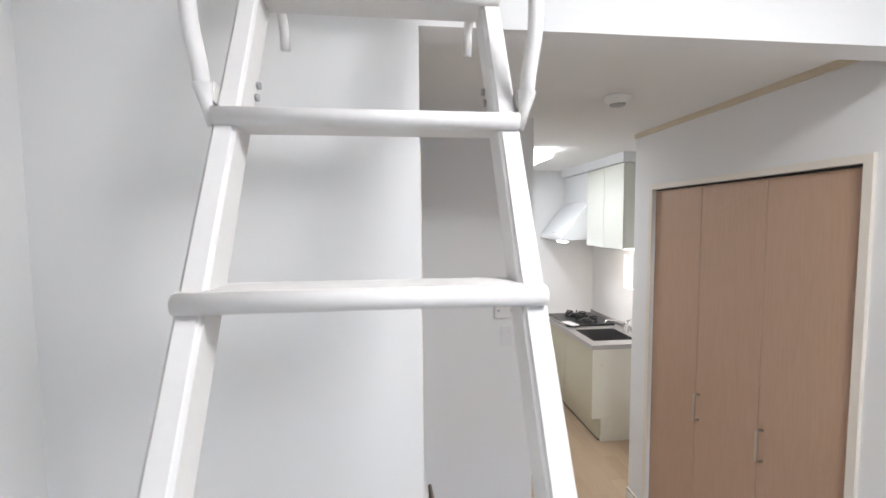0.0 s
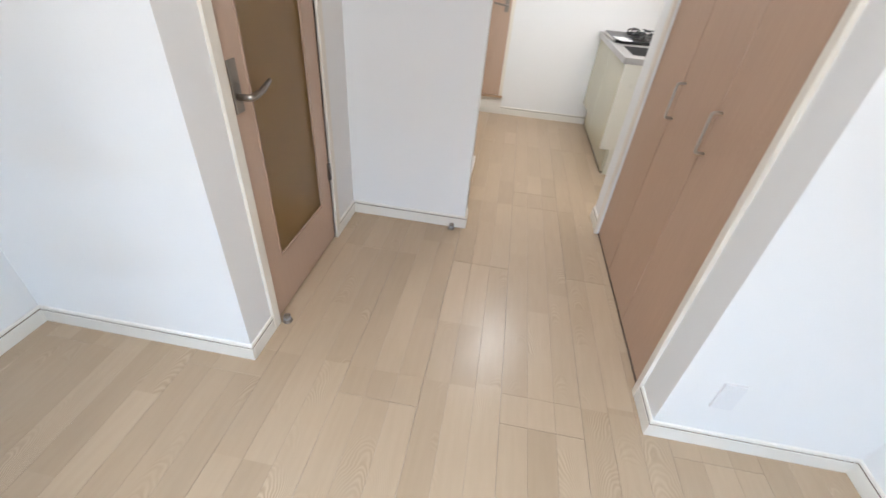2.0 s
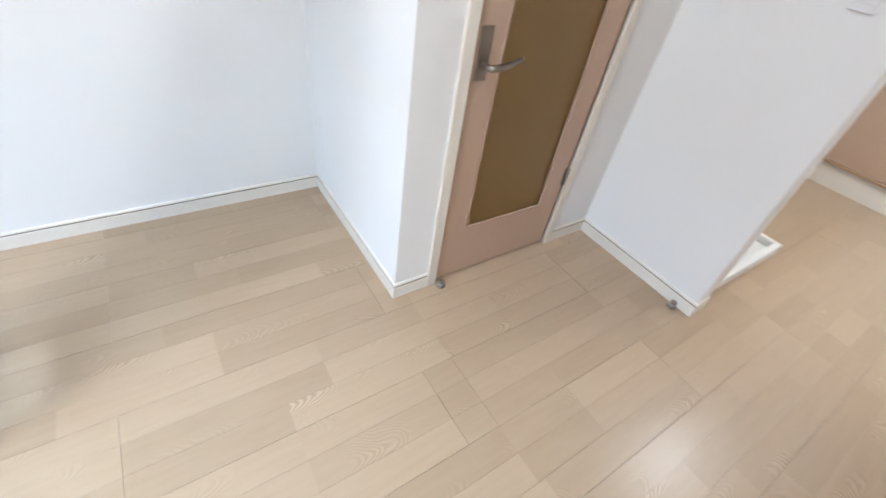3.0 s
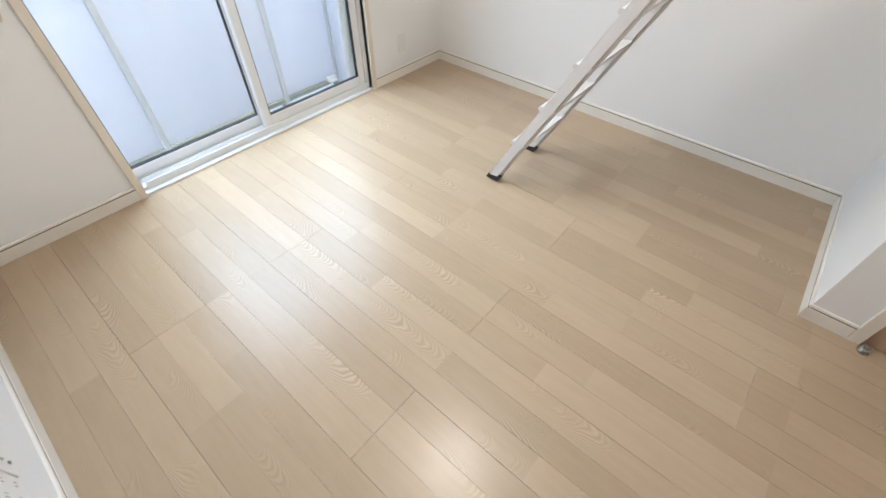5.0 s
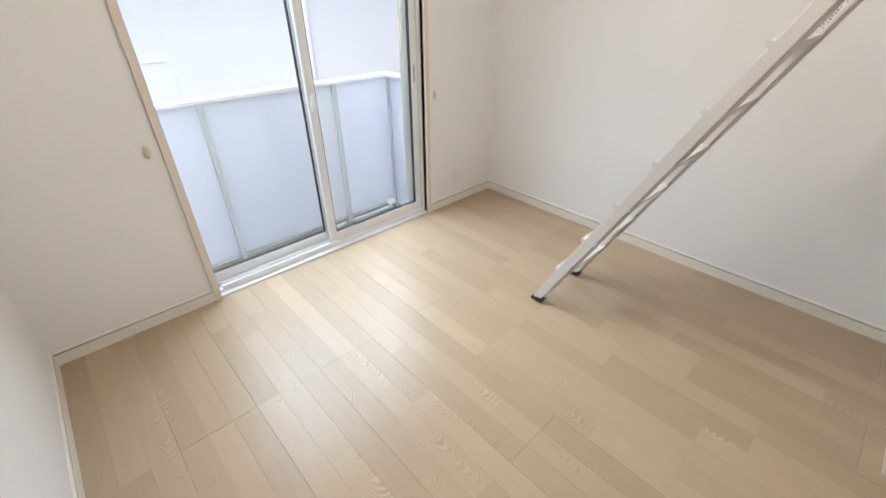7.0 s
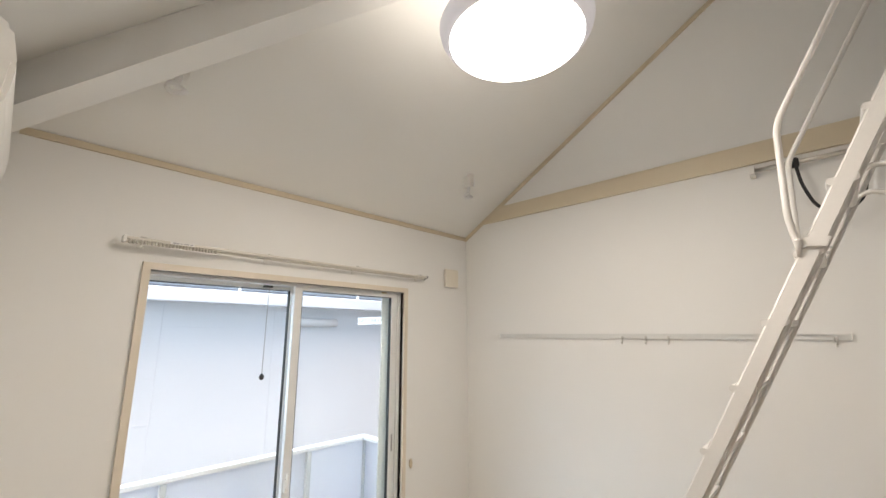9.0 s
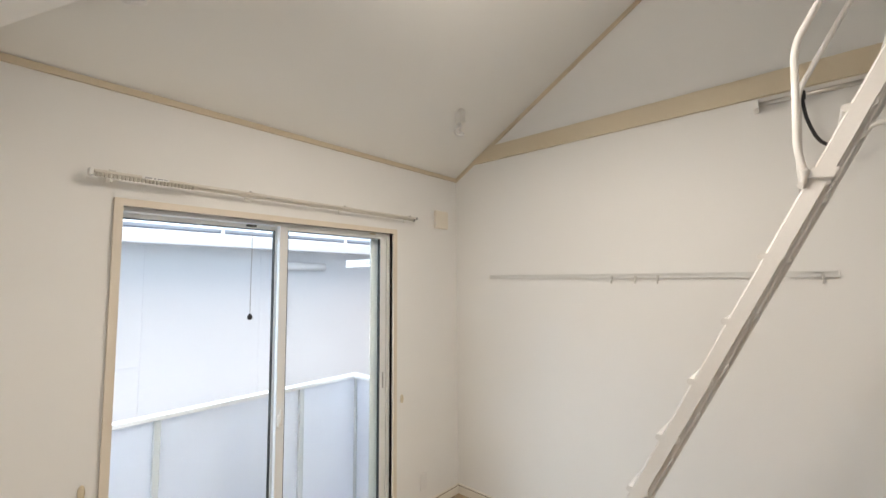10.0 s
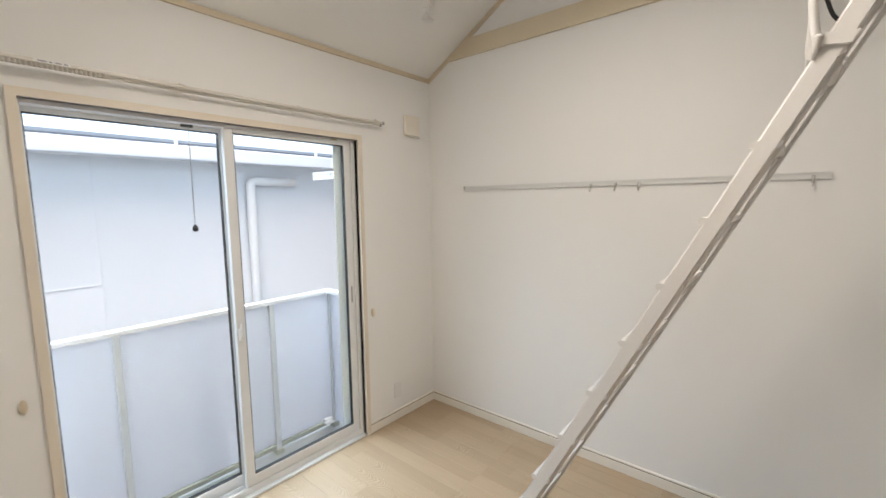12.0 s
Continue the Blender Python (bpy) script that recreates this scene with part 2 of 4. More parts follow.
def prism(bm, pts, way):
    """A flat outline carried along a vector."""
    way = Vector(way)
    a = [bm.verts.new(Vector(p)) for p in pts]
    b = [bm.verts.new(Vector(p) + way) for p in pts]
    bm.faces.new(a[::-1])
    bm.faces.new(b)
    for i in range(len(pts)):
        j = (i + 1) % len(pts)
        bm.faces.new((a[i], a[j], b[j], b[i]))
    bmesh.ops.recalc_face_normals(bm, faces=bm.faces)
    return bm


def tube(bm, pts, r, n=12, cap=True):
    """A round bar along a line of points."""
    pts = [Vector(p) for p in pts]
    rings = []
    side = None
    for i, p in enumerate(pts):
        d = (pts[min(i + 1, len(pts) - 1)] - pts[max(i - 1, 0)]).normalized()
        if side is None:
            side = d.cross(Vector((0.31, 0.17, 0.93))).normalized()
        side = (side - d * side.dot(d)).normalized()
        up = d.cross(side)
        rr = r[i] if isinstance(r, (list, tuple)) else r
        rings.append([bm.verts.new(p + (side * math.cos(2 * math.pi * k / n) + up * math.sin(2 * math.pi * k / n)) * rr) for k in range(n)])
    for a, b in zip(rings, rings[1:]):
        for k in range(n):
            f = bm.faces.new((a[k], a[(k + 1) % n], b[(k + 1) % n], b[k]))
            f.smooth = True
    if cap:
        bm.faces.new(rings[0][::-1])
        bm.faces.new(rings[-1])
    return bm


def bend(pts, r=0.05, n=6):
    """The same line of points with its corners rounded."""
    pts = [Vector(p) for p in pts]
    out = [pts[0]]
    for a, b, c in zip(pts, pts[1:], pts[2:]):
        k = min(r, (a - b).length * 0.45, (c - b).length * 0.45)
        p, q = b + (a - b).normalized() * k, b + (c - b).normalized() * k
        for i in range(n + 1):
            t = i / n
            out.append(p * (1 - t) ** 2 + b * 2 * t * (1 - t) + q * t * t)
    return out + [pts[-1]]


def lathe(bm, profile, at, n=32):
    """A turned shape: rows of (radius, height) round an upright axis at a place."""
    at = Vector(at)
    rings = [[bm.verts.new(at + Vector((r * math.cos(2 * math.pi * k / n), r * math.sin(2 * math.pi * k / n), z))) for k in range(n)] for r, z in profile]
    for a, b in zip(rings, rings[1:]):
        for k in range(n):
            f = bm.faces.new((a[k], a[(k + 1) % n], b[(k + 1) % n], b[k]))
            f.smooth = True
    bm.faces.new(rings[0][::-1])
    bm.faces.new(rings[-1])
    bmesh.ops.recalc_face_normals(bm, faces=bm.faces)
    return bm


def turned(bm, m):
    bmesh.ops.transform(bm, matrix=m, verts=bm.verts)
    return bm


def part(name, bm, material, parent=None, label=""):
    """Links a bmesh, given in world metres, as one mesh object, under a thing or under a part."""
    at = ORIGIN.get(parent.name, Vector()) if parent else Vector()
    bmesh.ops.translate(bm, verts=bm.verts, vec=-at)
    me = bpy.data.meshes.new(name)
    bm.to_mesh(me)
    bm.free()
    me.materials.append(material)
    ob = new(name, me)
    if parent:
        ob.parent = parent
    ORIGIN[ob.name] = at
    return tagged(ob, label)


def pieces(name, rows, material, parent, label=""):
    for r in rows:
        part(name, boxes(r), material, parent, label)


def thing(name, at, label, category, group="", kind=""):
    ob = new(name)
    ob.location = at
    ORIGIN[ob.name] = Vector(at)
    ob.empty_display_size = 0.1
    return tagged(ob, label, category, group, kind)


def setting(name, bm, material, label, category):
    return tagged(part(name, bm, material), label, category, kind="structure")


# ---- the shell ----
XR, YF, XD, XC, YI, XI = 3.112, 2.785, 0.914, 2.424, 3.962, 1.606
YK, XK, YB = 6.27, 3.095, 4.33
EAVE, PITCH, TOP, YTOP = 2.648, 0.6, 4.0, 2.253
CZ, FZ = 2.486, 2.411
WX0, WX1, WTOP = 0.740, 2.346, 2.105

setting("wall_left", boxes((-0.12, 0, -0.15, 4.7, -0.02, 4.1)), PAPER, "white papered wall with a hanging rail", "wall")
setting("wall_window", boxes((0, WX0, -0.15, 0, -0.02, 2.72), (WX1, XR, -0.15, 0, -0.02, 2.72), (WX0, WX1, -0.15, 0, WTOP, 2.72), (WX0, WX1, -0.15, 0, -0.02, 0.0)), PAPER,
        "white papered wall round the balcony window", "wall")
setting("wall_right", boxes((XR, XR + 0.12, -0.15, YB, -0.02, 2.72), (XR, XR + 0.12, YB, 4.7, 2.60, 2.72)), PAPER, "white papered wall with sockets", "wall")
setting("wall_front_left", boxes((0, XD, YF, YF + 0.1, -0.02, 3.1)), PAPER, "white papered wall beside the glazed door", "wall")
setting("wall_front_right", boxes((XC, XR, YF, YF + 0.1, -0.02, FZ)), PAPER, "white papered wall beside the closet", "wall")
setting("wall_loft_front", boxes((XD, XR, YF, YF + 0.1, FZ, 3.1)), PAPER, "white papered front of the loft above the passage", "wall")
DY0, DY1, DTOP = 2.985, 3.66, 2.10
setting("wall_door", boxes((XD - 0.1, XD, YF + 0.1, DY0, -0.02, CZ), (XD - 0.1, XD, DY1, YI, -0.02, CZ), (XD - 0.1, XD, DY0, DY1, DTOP, CZ)), PAPER, "white papered wall round the glazed door", "wall")
setting("wall_intercom", boxes((XD - 0.1, XI, YI, YI + 0.11, -0.02, CZ)), PAPER, "white papered wall end with the intercom", "wall")
CY0, CY1, CTOP = 2.962, 4.122, 2.110
setting("wall_closet", boxes((XC, XC + 0.1, YF + 0.1, CY0, -0.02, CZ), (XC, XC + 0.1, CY1, YB, -0.02, CZ), (XC, XC + 0.1, CY0, CY1, CTOP, CZ)), PAPER, "white papered wall round the closet doors", "wall")
setting("wall_closet_end", boxes((XC + 0.1, XR, YB - 0.1, YB, -0.02, CZ)), PAPER, "white papered wall between closet and kitchen", "wall")
setting("wall_kitchen_back", boxes((XD - 0.1, XR + 0.12, YK, YK + 0.12, -0.02, CZ)), PAPER, "white papered wall behind the stove", "wall")
KY0, KY1, KZ0, KZ1 = 5.02, 5.62, 1.235, 1.62
setting("wall_kitchen_right", boxes((XK, XR + 0.12, YB, KY0, -0.02, CZ), (XK, XR + 0.12, KY1, YK, -0.02, CZ), (XK, XR + 0.12, KY0, KY1, -0.02, KZ0), (XK, XR + 0.12, KY0, KY1, KZ1, CZ)), PAPER,
        "white wall with a small window over the sink", "wall")
setting("wall_laundry", boxes((XD - 0.1, XD, YI + 0.11, YK, -0.02, CZ)), PAPER, "white papered wall of the laundry corner", "wall")
setting("wall_washroom", boxes((0, XD - 0.1, YI, YI + 0.1, -0.02, CZ)), PAPER, "white papered wall of the room behind the glazed door", "wall")
setting("wall_loft_back", boxes((0, XR, 4.6, 4.7, 2.6, 4.1)), PAPER, "white papered end wall of the loft", "wall")
setting("floor_base", boxes((-0.1, XR + 0.1, -0.14, YK + 0.1, -0.08, -0.012)), JOINT, "dark joints between the floorboards", "floor")

hip = (XR - YTOP, YTOP)
bm = bmesh.new()
prism(bm, [(0, -0.02, EAVE - 0.012), (XR, 0, EAVE), (hip[0], hip[1], TOP), (0, YTOP, TOP)], (0, 0, 0.1))
setting("ceiling_slope_window", bm, CEIL, "white papered ceiling sloping up from the window", "ceiling")
bm = bmesh.new()
prism(bm, [(XR, 0, EAVE), (XR, 4.6, EAVE), (hip[0], 4.6, TOP), (hip[0], hip[1], TOP)], (0, 0, 0.1))
setting("ceiling_slope_side", bm, CEIL, "white papered ceiling sloping up from the side wall", "ceiling")
bm = bmesh.new()
prism(bm, [(0, YTOP, TOP), (hip[0], hip[1], TOP), (hip[0], 4.6, TOP), (0, 4.6, TOP)], (0, 0, 0.1))
setting("ceiling_flat", bm, CEIL, "white papered flat top of the ceiling", "ceiling")
setting("ceiling_passage", boxes((0, XR, YF + 0.1, YK + 0.1, CZ, 2.6)), CEIL, "white flat ceiling under the loft", "ceiling")

# the hip beam that runs up from the corner
HW, HD = 0.06, 0.20
s2 = HW / math.sqrt(2)
bm = bmesh.new()
run = YTOP
prism(bm, [(XR - s2, -s2, EAVE - HD), (XR + s2, s2, EAVE - HD), (XR + s2, s2, EAVE + 0.06), (XR - s2, -s2, EAVE + 0.06)], (-run, run, run * PITCH))
setting("hip_beam", bm, PAPER, "white papered beam along the ceiling's hip", "beam")

# trims under the ceiling
setting("trim_window_wall", boxes((0.016, XR - 0.25, 0, 0.014, EAVE - 0.03, EAVE)), TAN, "thin cream trim between wall and ceiling", "trim")
bm = bmesh.new()
prism(bm, [(0, 0, EAVE - 0.032), (0, YTOP, TOP - 0.032), (0, YTOP, TOP), (0, 0, EAVE)], (0.014, 0, 0))
setting("trim_gable", bm, TAN, "thin cream trim along the sloping ceiling", "trim")
bm = bmesh.new()
prism(bm, [(0, (2.737 - EAVE + 0.032) / PITCH, 2.737), (0, YF, 2.737), (0, YF, 2.858), (0, (2.858 - EAVE + 0.032) / PITCH, 2.858)], (0.022, 0, 0))
setting("trim_ledge", bm, TAN, "cream ledge board along the wall", "trim")
setting("trim_passage", boxes((XC - 0.012, XC, YF + 0.1, YB, CZ - 0.03, CZ)), TAN, "thin cream trim above the closet", "trim")


def skirting(x0, y0, x1, y1, nx, ny):
    """A baseboard with a stepped top along a wall; (nx, ny) points into the room."""
    t, g = 0.011, 0.009
    a, b = Vector((x0, y0, 0)), Vector((x1, y1, 0))
    o = Vector((nx, ny, 0))
    prof = ((0, 0), (t, 0), (t, 0.058), (t - 0.001, 0.0595), (t - g, 0.060), (t - g, 0.065), (t - 0.002, 0.0655), (t - 0.002, 0.073), (t - 0.005, 0.076), (0, 0.076))
    bm = bmesh.new()
    prism(bm, [a + o * d + Vector((0, 0, z)) for d, z in prof], b - a)
    board = setting("baseboard", bm, BASE, "ivory-white baseboard with a groove, its shade painted in", "baseboard")
    # brown strip laid in the groove, its colour standing in for the shade there
    bm = bmesh.new()
    prism(bm, [a + o * d + Vector((0, 0, z)) for d, z in ((t - g + 0.001, 0.0602), (t - 0.002, 0.0602), (t - 0.002, 0.0648), (t - g + 0.001, 0.0648))], b - a)
    part("groove_shade", bm, GROOVESHADE, board, "brown strip for the shade in the groove")


skirting(0, 0.010, 0, YF, 1, 0)
skirting(0, 0, WX0 - 0.032, 0, 0, 1)
skirting(WX1 + 0.032, 0, XR, 0, 0, 1)
skirting(XR, 0.010, XR, YF, -1, 0)
skirting(0.010, YF, XD + 0.010, YF, 0, -1)
skirting(XD, YF, XD, DY0 - 0.045, 1, 0)
skirting(XD, DY1 + 0.045, XD, YI, 1, 0)
skirting(XD + 0.010, YI, XI + 0.010, YI, 0, -1)
skirting(XI, YI, XI, YI + 0.11, 1, 0)
skirting(XC - 0.010, YF, XR - 0.010, YF, 0, -1)
skirting(XC, YF, XC, CY0 - 0.032, -1, 0)
skirting(XC, CY1 + 0.032, XC, YB, -1, 0)
skirting(XC - 0.010, YB, XK, YB, 0, 1)
skirting(1.70, YK, 2.59, YK, 0, -1)
skirting(XD + 0.01, YK, 1.08, YK, 0, -1)

# ---- the balcony window ----
win = thing("window_1", (1.54, -0.06, 0), "white aluminium sliding balcony window, shut, with clear panes", "window", kind="structure")
CW = 0.033
pieces("casing", [(WX0 - CW, WX0, -0.08, 0.018, 0, WTOP + CW), (WX1, WX1 + CW, -0.08, 0.018, 0, WTOP + CW), (WX0, WX1, -0.08, 0.018, WTOP, WTOP + CW)], CASEW, win, "beige casing")
part("window_sill", boxes((WX0, WX1, -0.03, 0.004, 0, 0.012), (WX0, WX1, -0.15, -0.03, 0, 0.03)), ALU, win)
part("window_frame", boxes((WX0, WX0 + 0.028, -0.14, -0.028, 0.03, WTOP), (WX1 - 0.008, WX1, -0.14, -0.028, 0.03, WTOP), (WX0 + 0.028, WX1 - 0.008, -0.14, -0.028, WTOP - 0.017, WTOP),
                           (WX0 + 0.028, WX1 - 0.028, -0.036, -0.028, 0.03, 0.052), (WX0 + 0.028, WX1 - 0.028, -0.082, -0.076, 0.03, 0.052)), ALU, win)


def sash(x0, x1, y, name):
    """A sliding sash: stiles, rails, dark gasket and its pane."""
    z0, z1, t = 0.034, WTOP - 0.014, 0.032
    s = part(name, boxes((x0, x0 + 0.05, y, y + t, z0, z1), (x1 - 0.05, x1, y, y + t, z0, z1), (x0 + 0.05, x1 - 0.05, y, y + t, z1 - 0.025, z1), (x0 + 0.05, x1 - 0.05, y, y + t, z0, z0 + 0.075), bevel=0.002), ALU, win)
    g = 0.0045
    a, b, c, d = x0 + 0.05, x1 - 0.05, z0 + 0.075, z1 - 0.025
    part("gasket", boxes((a, a + g, y + 0.004, y + t - 0.004, c, d), (b - g, b, y + 0.004, y + t - 0.004, c, d), (a + g, b - g, y + 0.004, y + t - 0.004, c, c + g), (a + g, b - g, y + 0.004, y + t - 0.004, d - g, d)), GASKET, s, "dark rubber gasket")
    p = part("pane", boxes((a + g, b - g, y + 0.012, y + 0.018, c + g, d - g)), GLASS, s, "clear glass pane")
    p.visible_shadow = False
    return s


inner = sash(WX0 + 0.03, 1.585, -0.070, "inner_sash")
outer = sash(1.535, WX1 + 0.034, -0.128, "outer_sash")
part("screen_stile", boxes((WX0 + 0.029, WX0 + 0.098, -0.1385, -0.1295, 0.05, WTOP - 0.018), bevel=0.002), SCREENF, win, "pale green-grey insect-screen stile")
part("latch", boxes((1.556, 1.578, -0.038, -0.018, 0.93, 1.00), (1.560, 1.574, -0.018, -0.004, 0.955, 1.03), bevel=0.004), PLASTIC, inner, "white crescent latch")
part("sticker", boxes((0.875, 0.925, -0.0284, -0.0274, WTOP - 0.013, WTOP - 0.006)), AMBER, win, "small yellow-brown sticker")
part("finger_pull", boxes((0.79, 0.802, -0.038, -0.034, 1.0, 1.11), bevel=0.001), GREYED, inner)

# ---- outside ----
bal = thing("balcony", (1.4, -0.4, -0.25), "white metal balcony with pale frosted panels", "balcony")
BX0, BX1, BY, BZ = 0.52, 3.3, -0.70, 0.965
part("balcony_floor", boxes((BX0 - 0.1, BX1, BY - 0.1, -0.152, -0.33, -0.25)), DECK, bal, "grey coated floor")
part("top_rail", boxes((BX0, BX1, BY - 0.03, BY + 0.035, BZ - 0.03, BZ), bevel=0.004), RAILW, bal)
part("side_rail", boxes((BX0, BX0 + 0.06, BY + 0.035, -0.152, BZ - 0.03, BZ), bevel=0.004), RAILW, bal)
part("bottom_rail", boxes((BX0, BX1, BY - 0.02, BY + 0.02, -0.215, -0.18), bevel=0.003), OLIVE, bal, "olive-grey bottom rail")
for x in (0.54, 1.06, 2.0, 2.95):
    # posts greyer than the rails: their shadow side is put into the colour
    part("post", boxes((x - 0.018, x + 0.018, BY + 0.003, BY + 0.035, -0.25, BZ - 0.03), bevel=0.003), POSTSHADE, bal, "metal post, greyed for its shaded side")
    part("post_foot", boxes((x - 0.03, x + 0.03, BY - 0.03, BY + 0.045, -0.252, -0.212), bevel=0.004), OLIVE, bal)
for a, b in ((0.56, 1.04), (1.08, 1.98), (2.02, 2.93)):
    part("panel", boxes((a - 0.02, b + 0.02, BY - 0.012, BY - 0.004, -0.18, BZ - 0.03)), PANEL, bal, "pale frosted panel")
part("side_panel", boxes((BX0 + 0.02, BX0 + 0.03, BY + 0.04, -0.152, -0.18, BZ - 0.03)), PANEL, bal, "pale frosted panel")

peg = thing("laundry_peg", (0.62, BY + 0.05, -0.18), "white plastic clip on the balcony's bottom rail", "clip")
part("clip", boxes((0.58, 0.66, BY + 0.015, BY + 0.06, -0.18, -0.145), (0.60, 0.68, BY + 0.05, BY + 0.10, -0.17, -0.15), bevel=0.006), PLASTIC, peg)

hang = thing("laundry_bracket", (0.5, -0.152, 1.92), "white plastic laundry pole arm with slots", "bracket")
bm = boxes((0.488, 0.512, -0.88, -0.165, 1.885, 1.897), (0.488, 0.512, -0.88, -0.165, 1.935, 1.947), (0.488, 0.512, -0.892, -0.88, 1.885, 1.947))
for i in range(9):
    y = -0.86 + 0.045 * i
    prism(bm, [(0.490, y, 1.897), (0.490, y + 0.012, 1.897), (0.490, y + 0.026, 1.935), (0.490, y + 0.014, 1.935)], (0.02, 0, 0))
part("arm", bm, RAILW, hang)
part("wall_plate", boxes((0.47, 0.53, -0.165, -0.152, 1.80, 2.0), bevel=0.003), RAILW, hang)

NY = -2.2
house = thing("neighbouring_house", (1.0, -4.0, -3.2), "pale grey-white sided house close behind the balcony", "house")
rows, z = [], -0.40
while z < 2.08:
    h = 0.151
    rows.append((-5.0, 1.755, NY - 0.1, NY, z + 0.0004, min(z + h, 2.1)))
    rows.append((1.763, 6.0, NY - 0.1, NY, z + 0.0004, min(z + h, 2.1)))
    z += h
wallp = part("wall", boxes((-5.0, 6.0, NY - 3.2, NY - 0.1, -3.2, 2.1), (-5.0, 6.0, NY - 0.1, NY - 0.002, -3.2, -0.40)), SIDING, house)
tagged(part("siding_boards", boxes(*rows), SIDING, wallp, "fine-ribbed pale siding boards"), kind="stuff")
for x in (1.759, 0.70):
    part("joint_strip", boxes((x - 0.005, x + 0.005, NY - 0.01, NY + 0.005, -3.2, 2.1)), SIDING, house)
part("joint_strip", boxes((1.77, 3.0, NY - 0.01, NY + 0.006, 1.012, 1.022)), SIDING, house)
part("soffit", boxes((-5.2, 6.2, NY - 0.1, NY + 0.20, 2.10, 2.12)), SOFFIT, house)
part("gutter", boxes((-5.2, 6.2, NY + 0.20, NY + 0.30, 2.09, 2.215), bevel=0.012, seg=2), GUTTER, house, "pale grey gutter")
roof = bmesh.new()
for i in range(8):
    y0, z0 = NY + 0.24 - 0.36 * i, 2.235 + 0.15 * i
    prism(roof, [(-5.2, y0, z0), (-5.2, y0, z0 + 0.03), (-5.2, y0 - 0.40, z0 + 0.03 + 0.17), (-5.2, y0 - 0.40, z0 + 0.13)], (11.4, 0, 0))
roofp = part("roof", roof, ROOFM, house, "pale blue-grey roof in courses")
# the shadow line under the roof's edge, built as a dark bar
part("roof_gap_shade", boxes((-5.2, 6.2, NY + 0.24, NY + 0.255, 2.212, 2.236)), ROOFSHADE, roofp, "dark strip for the shade between gutter and roof")
for x in (-1.6, -0.2, 1.2, 2.6):
    part("gutter_clip", boxes((x, x + 0.02, NY + 0.28, NY + 0.305, 2.20, 2.26)), SOFFIT, house)
bm = bmesh.new()
tube(bm, bend([(-0.05, NY + 0.06, 1.93), (0.47, NY + 0.06, 1.93), (0.47, NY + 0.06, -3.2)], 0.06), 0.045)
part("pipe_cover", bm, SOFFIT, house, "white pipe cover bent down the wall")
setting("ground", boxes((-60, 60, -80, 80, -3.4, -3.2)), SOIL, "grey ground between the houses", "ground")

# ---- the loft ladder ----
lad = thing("loft_ladder", (0.85, 1.26, 0), "white enamelled metal loft ladder with handrails and black feet", "ladder")
LX0, LX1, LT = 0.618, 1.027, 0.031
RUN = 0.511
SL = math.sqrt(1 + RUN * RUN)
LY = 1.236
LEN = 2.98
LD = 0.0765


def on_ladder(x, z, out=0.0):
    """A point of the ladder's front edge at a height; out: metres behind it, square to the rails."""
    return Vector((x, LY + RUN * z + out / SL, z - out * RUN / SL))


def stringer(x0):
    bm = bmesh.new()
    a = [(x0, LY + RUN * 0.022 + 0.007, 0.022), (x0, LY + RUN * LEN + 0.007, LEN), (x0, LY + RUN * LEN + LD, LEN), (x0, LY + RUN * 0.022 + LD, 0.022)]
    prism(bm, a, (LT, 0, 0))
    def depth(e):
        return sum(v.co.y - RUN * v.co.z - LY for v in e.verts) / 2

    long = [e for e in bm.edges if e.calc_length() > 1]
    bmesh.ops.bevel(bm, geom=[e for e in long if depth(e) > 0.05], offset=0.014, segments=6, affect="EDGES")
    bmesh.ops.bevel(bm, geom=[e for e in bm.edges if e.calc_length() > 1 and depth(e) < 0.02], offset=0.005, segments=3, affect="EDGES")
    for f in bm.faces:
        f.smooth = f.calc_area() < 0.03
    return bm


for x0 in (LX0, LX1 - LT):
    part("rail", stringer(x0), LADDER, lad)
    bm = bmesh.new()
    prism(bm, [(x0 - 0.002, LY + 0.004, 0), (x0 - 0.002, LY + LD + 0.003, 0), (x0 - 0.002, LY + RUN * 0.046 + LD + 0.003, 0.046), (x0 - 0.002, LY + RUN * 0.032 + 0.004, 0.032)], (LT + 0.004, 0, 0))
    bmesh.ops.bevel(bm, geom=list(bm.edges), offset=0.005, segments=2, affect="EDGES")
    part("foot", bm, BLACK, lad, "black rubber foot")
PITCHZ = 0.2235
z = 1.850 - PITCHZ * 7
rung_z = []
while z < LEN - 0.1:
    rung_z.append(z)
    z += PITCHZ
for z in rung_z:
    y = LY + RUN * z
    bm = bmesh.new()
    xr = LX0 + 0.003
    nose = [(xr, y - 0.004 - 0.012 * math.sin(u), z - 0.012 + 0.012 * math.cos(u)) for u in (math.pi * k / 8 for k in range(9))]
    prism(bm, nose + [(xr, y + 0.052, z - 0.024), (xr, y + 0.064, z - 0.016), (xr, y + 0.066, z)], (LX1 - LX0 - 0.006, 0, 0))
    for f in bm.faces:
        f.smooth = len(f.verts) == 4 and f.calc_area() < 0.004
    rung = part("rung", bm, LADDER, lad)
    pieces("rib", [(LX0 + LT + 0.004, LX1 - LT - 0.004, y + 0.006 + 0.011 * k, y + 0.0095 + 0.011 * k, z - 0.001, z + 0.0012) for k in range(5)], LADDER, rung)
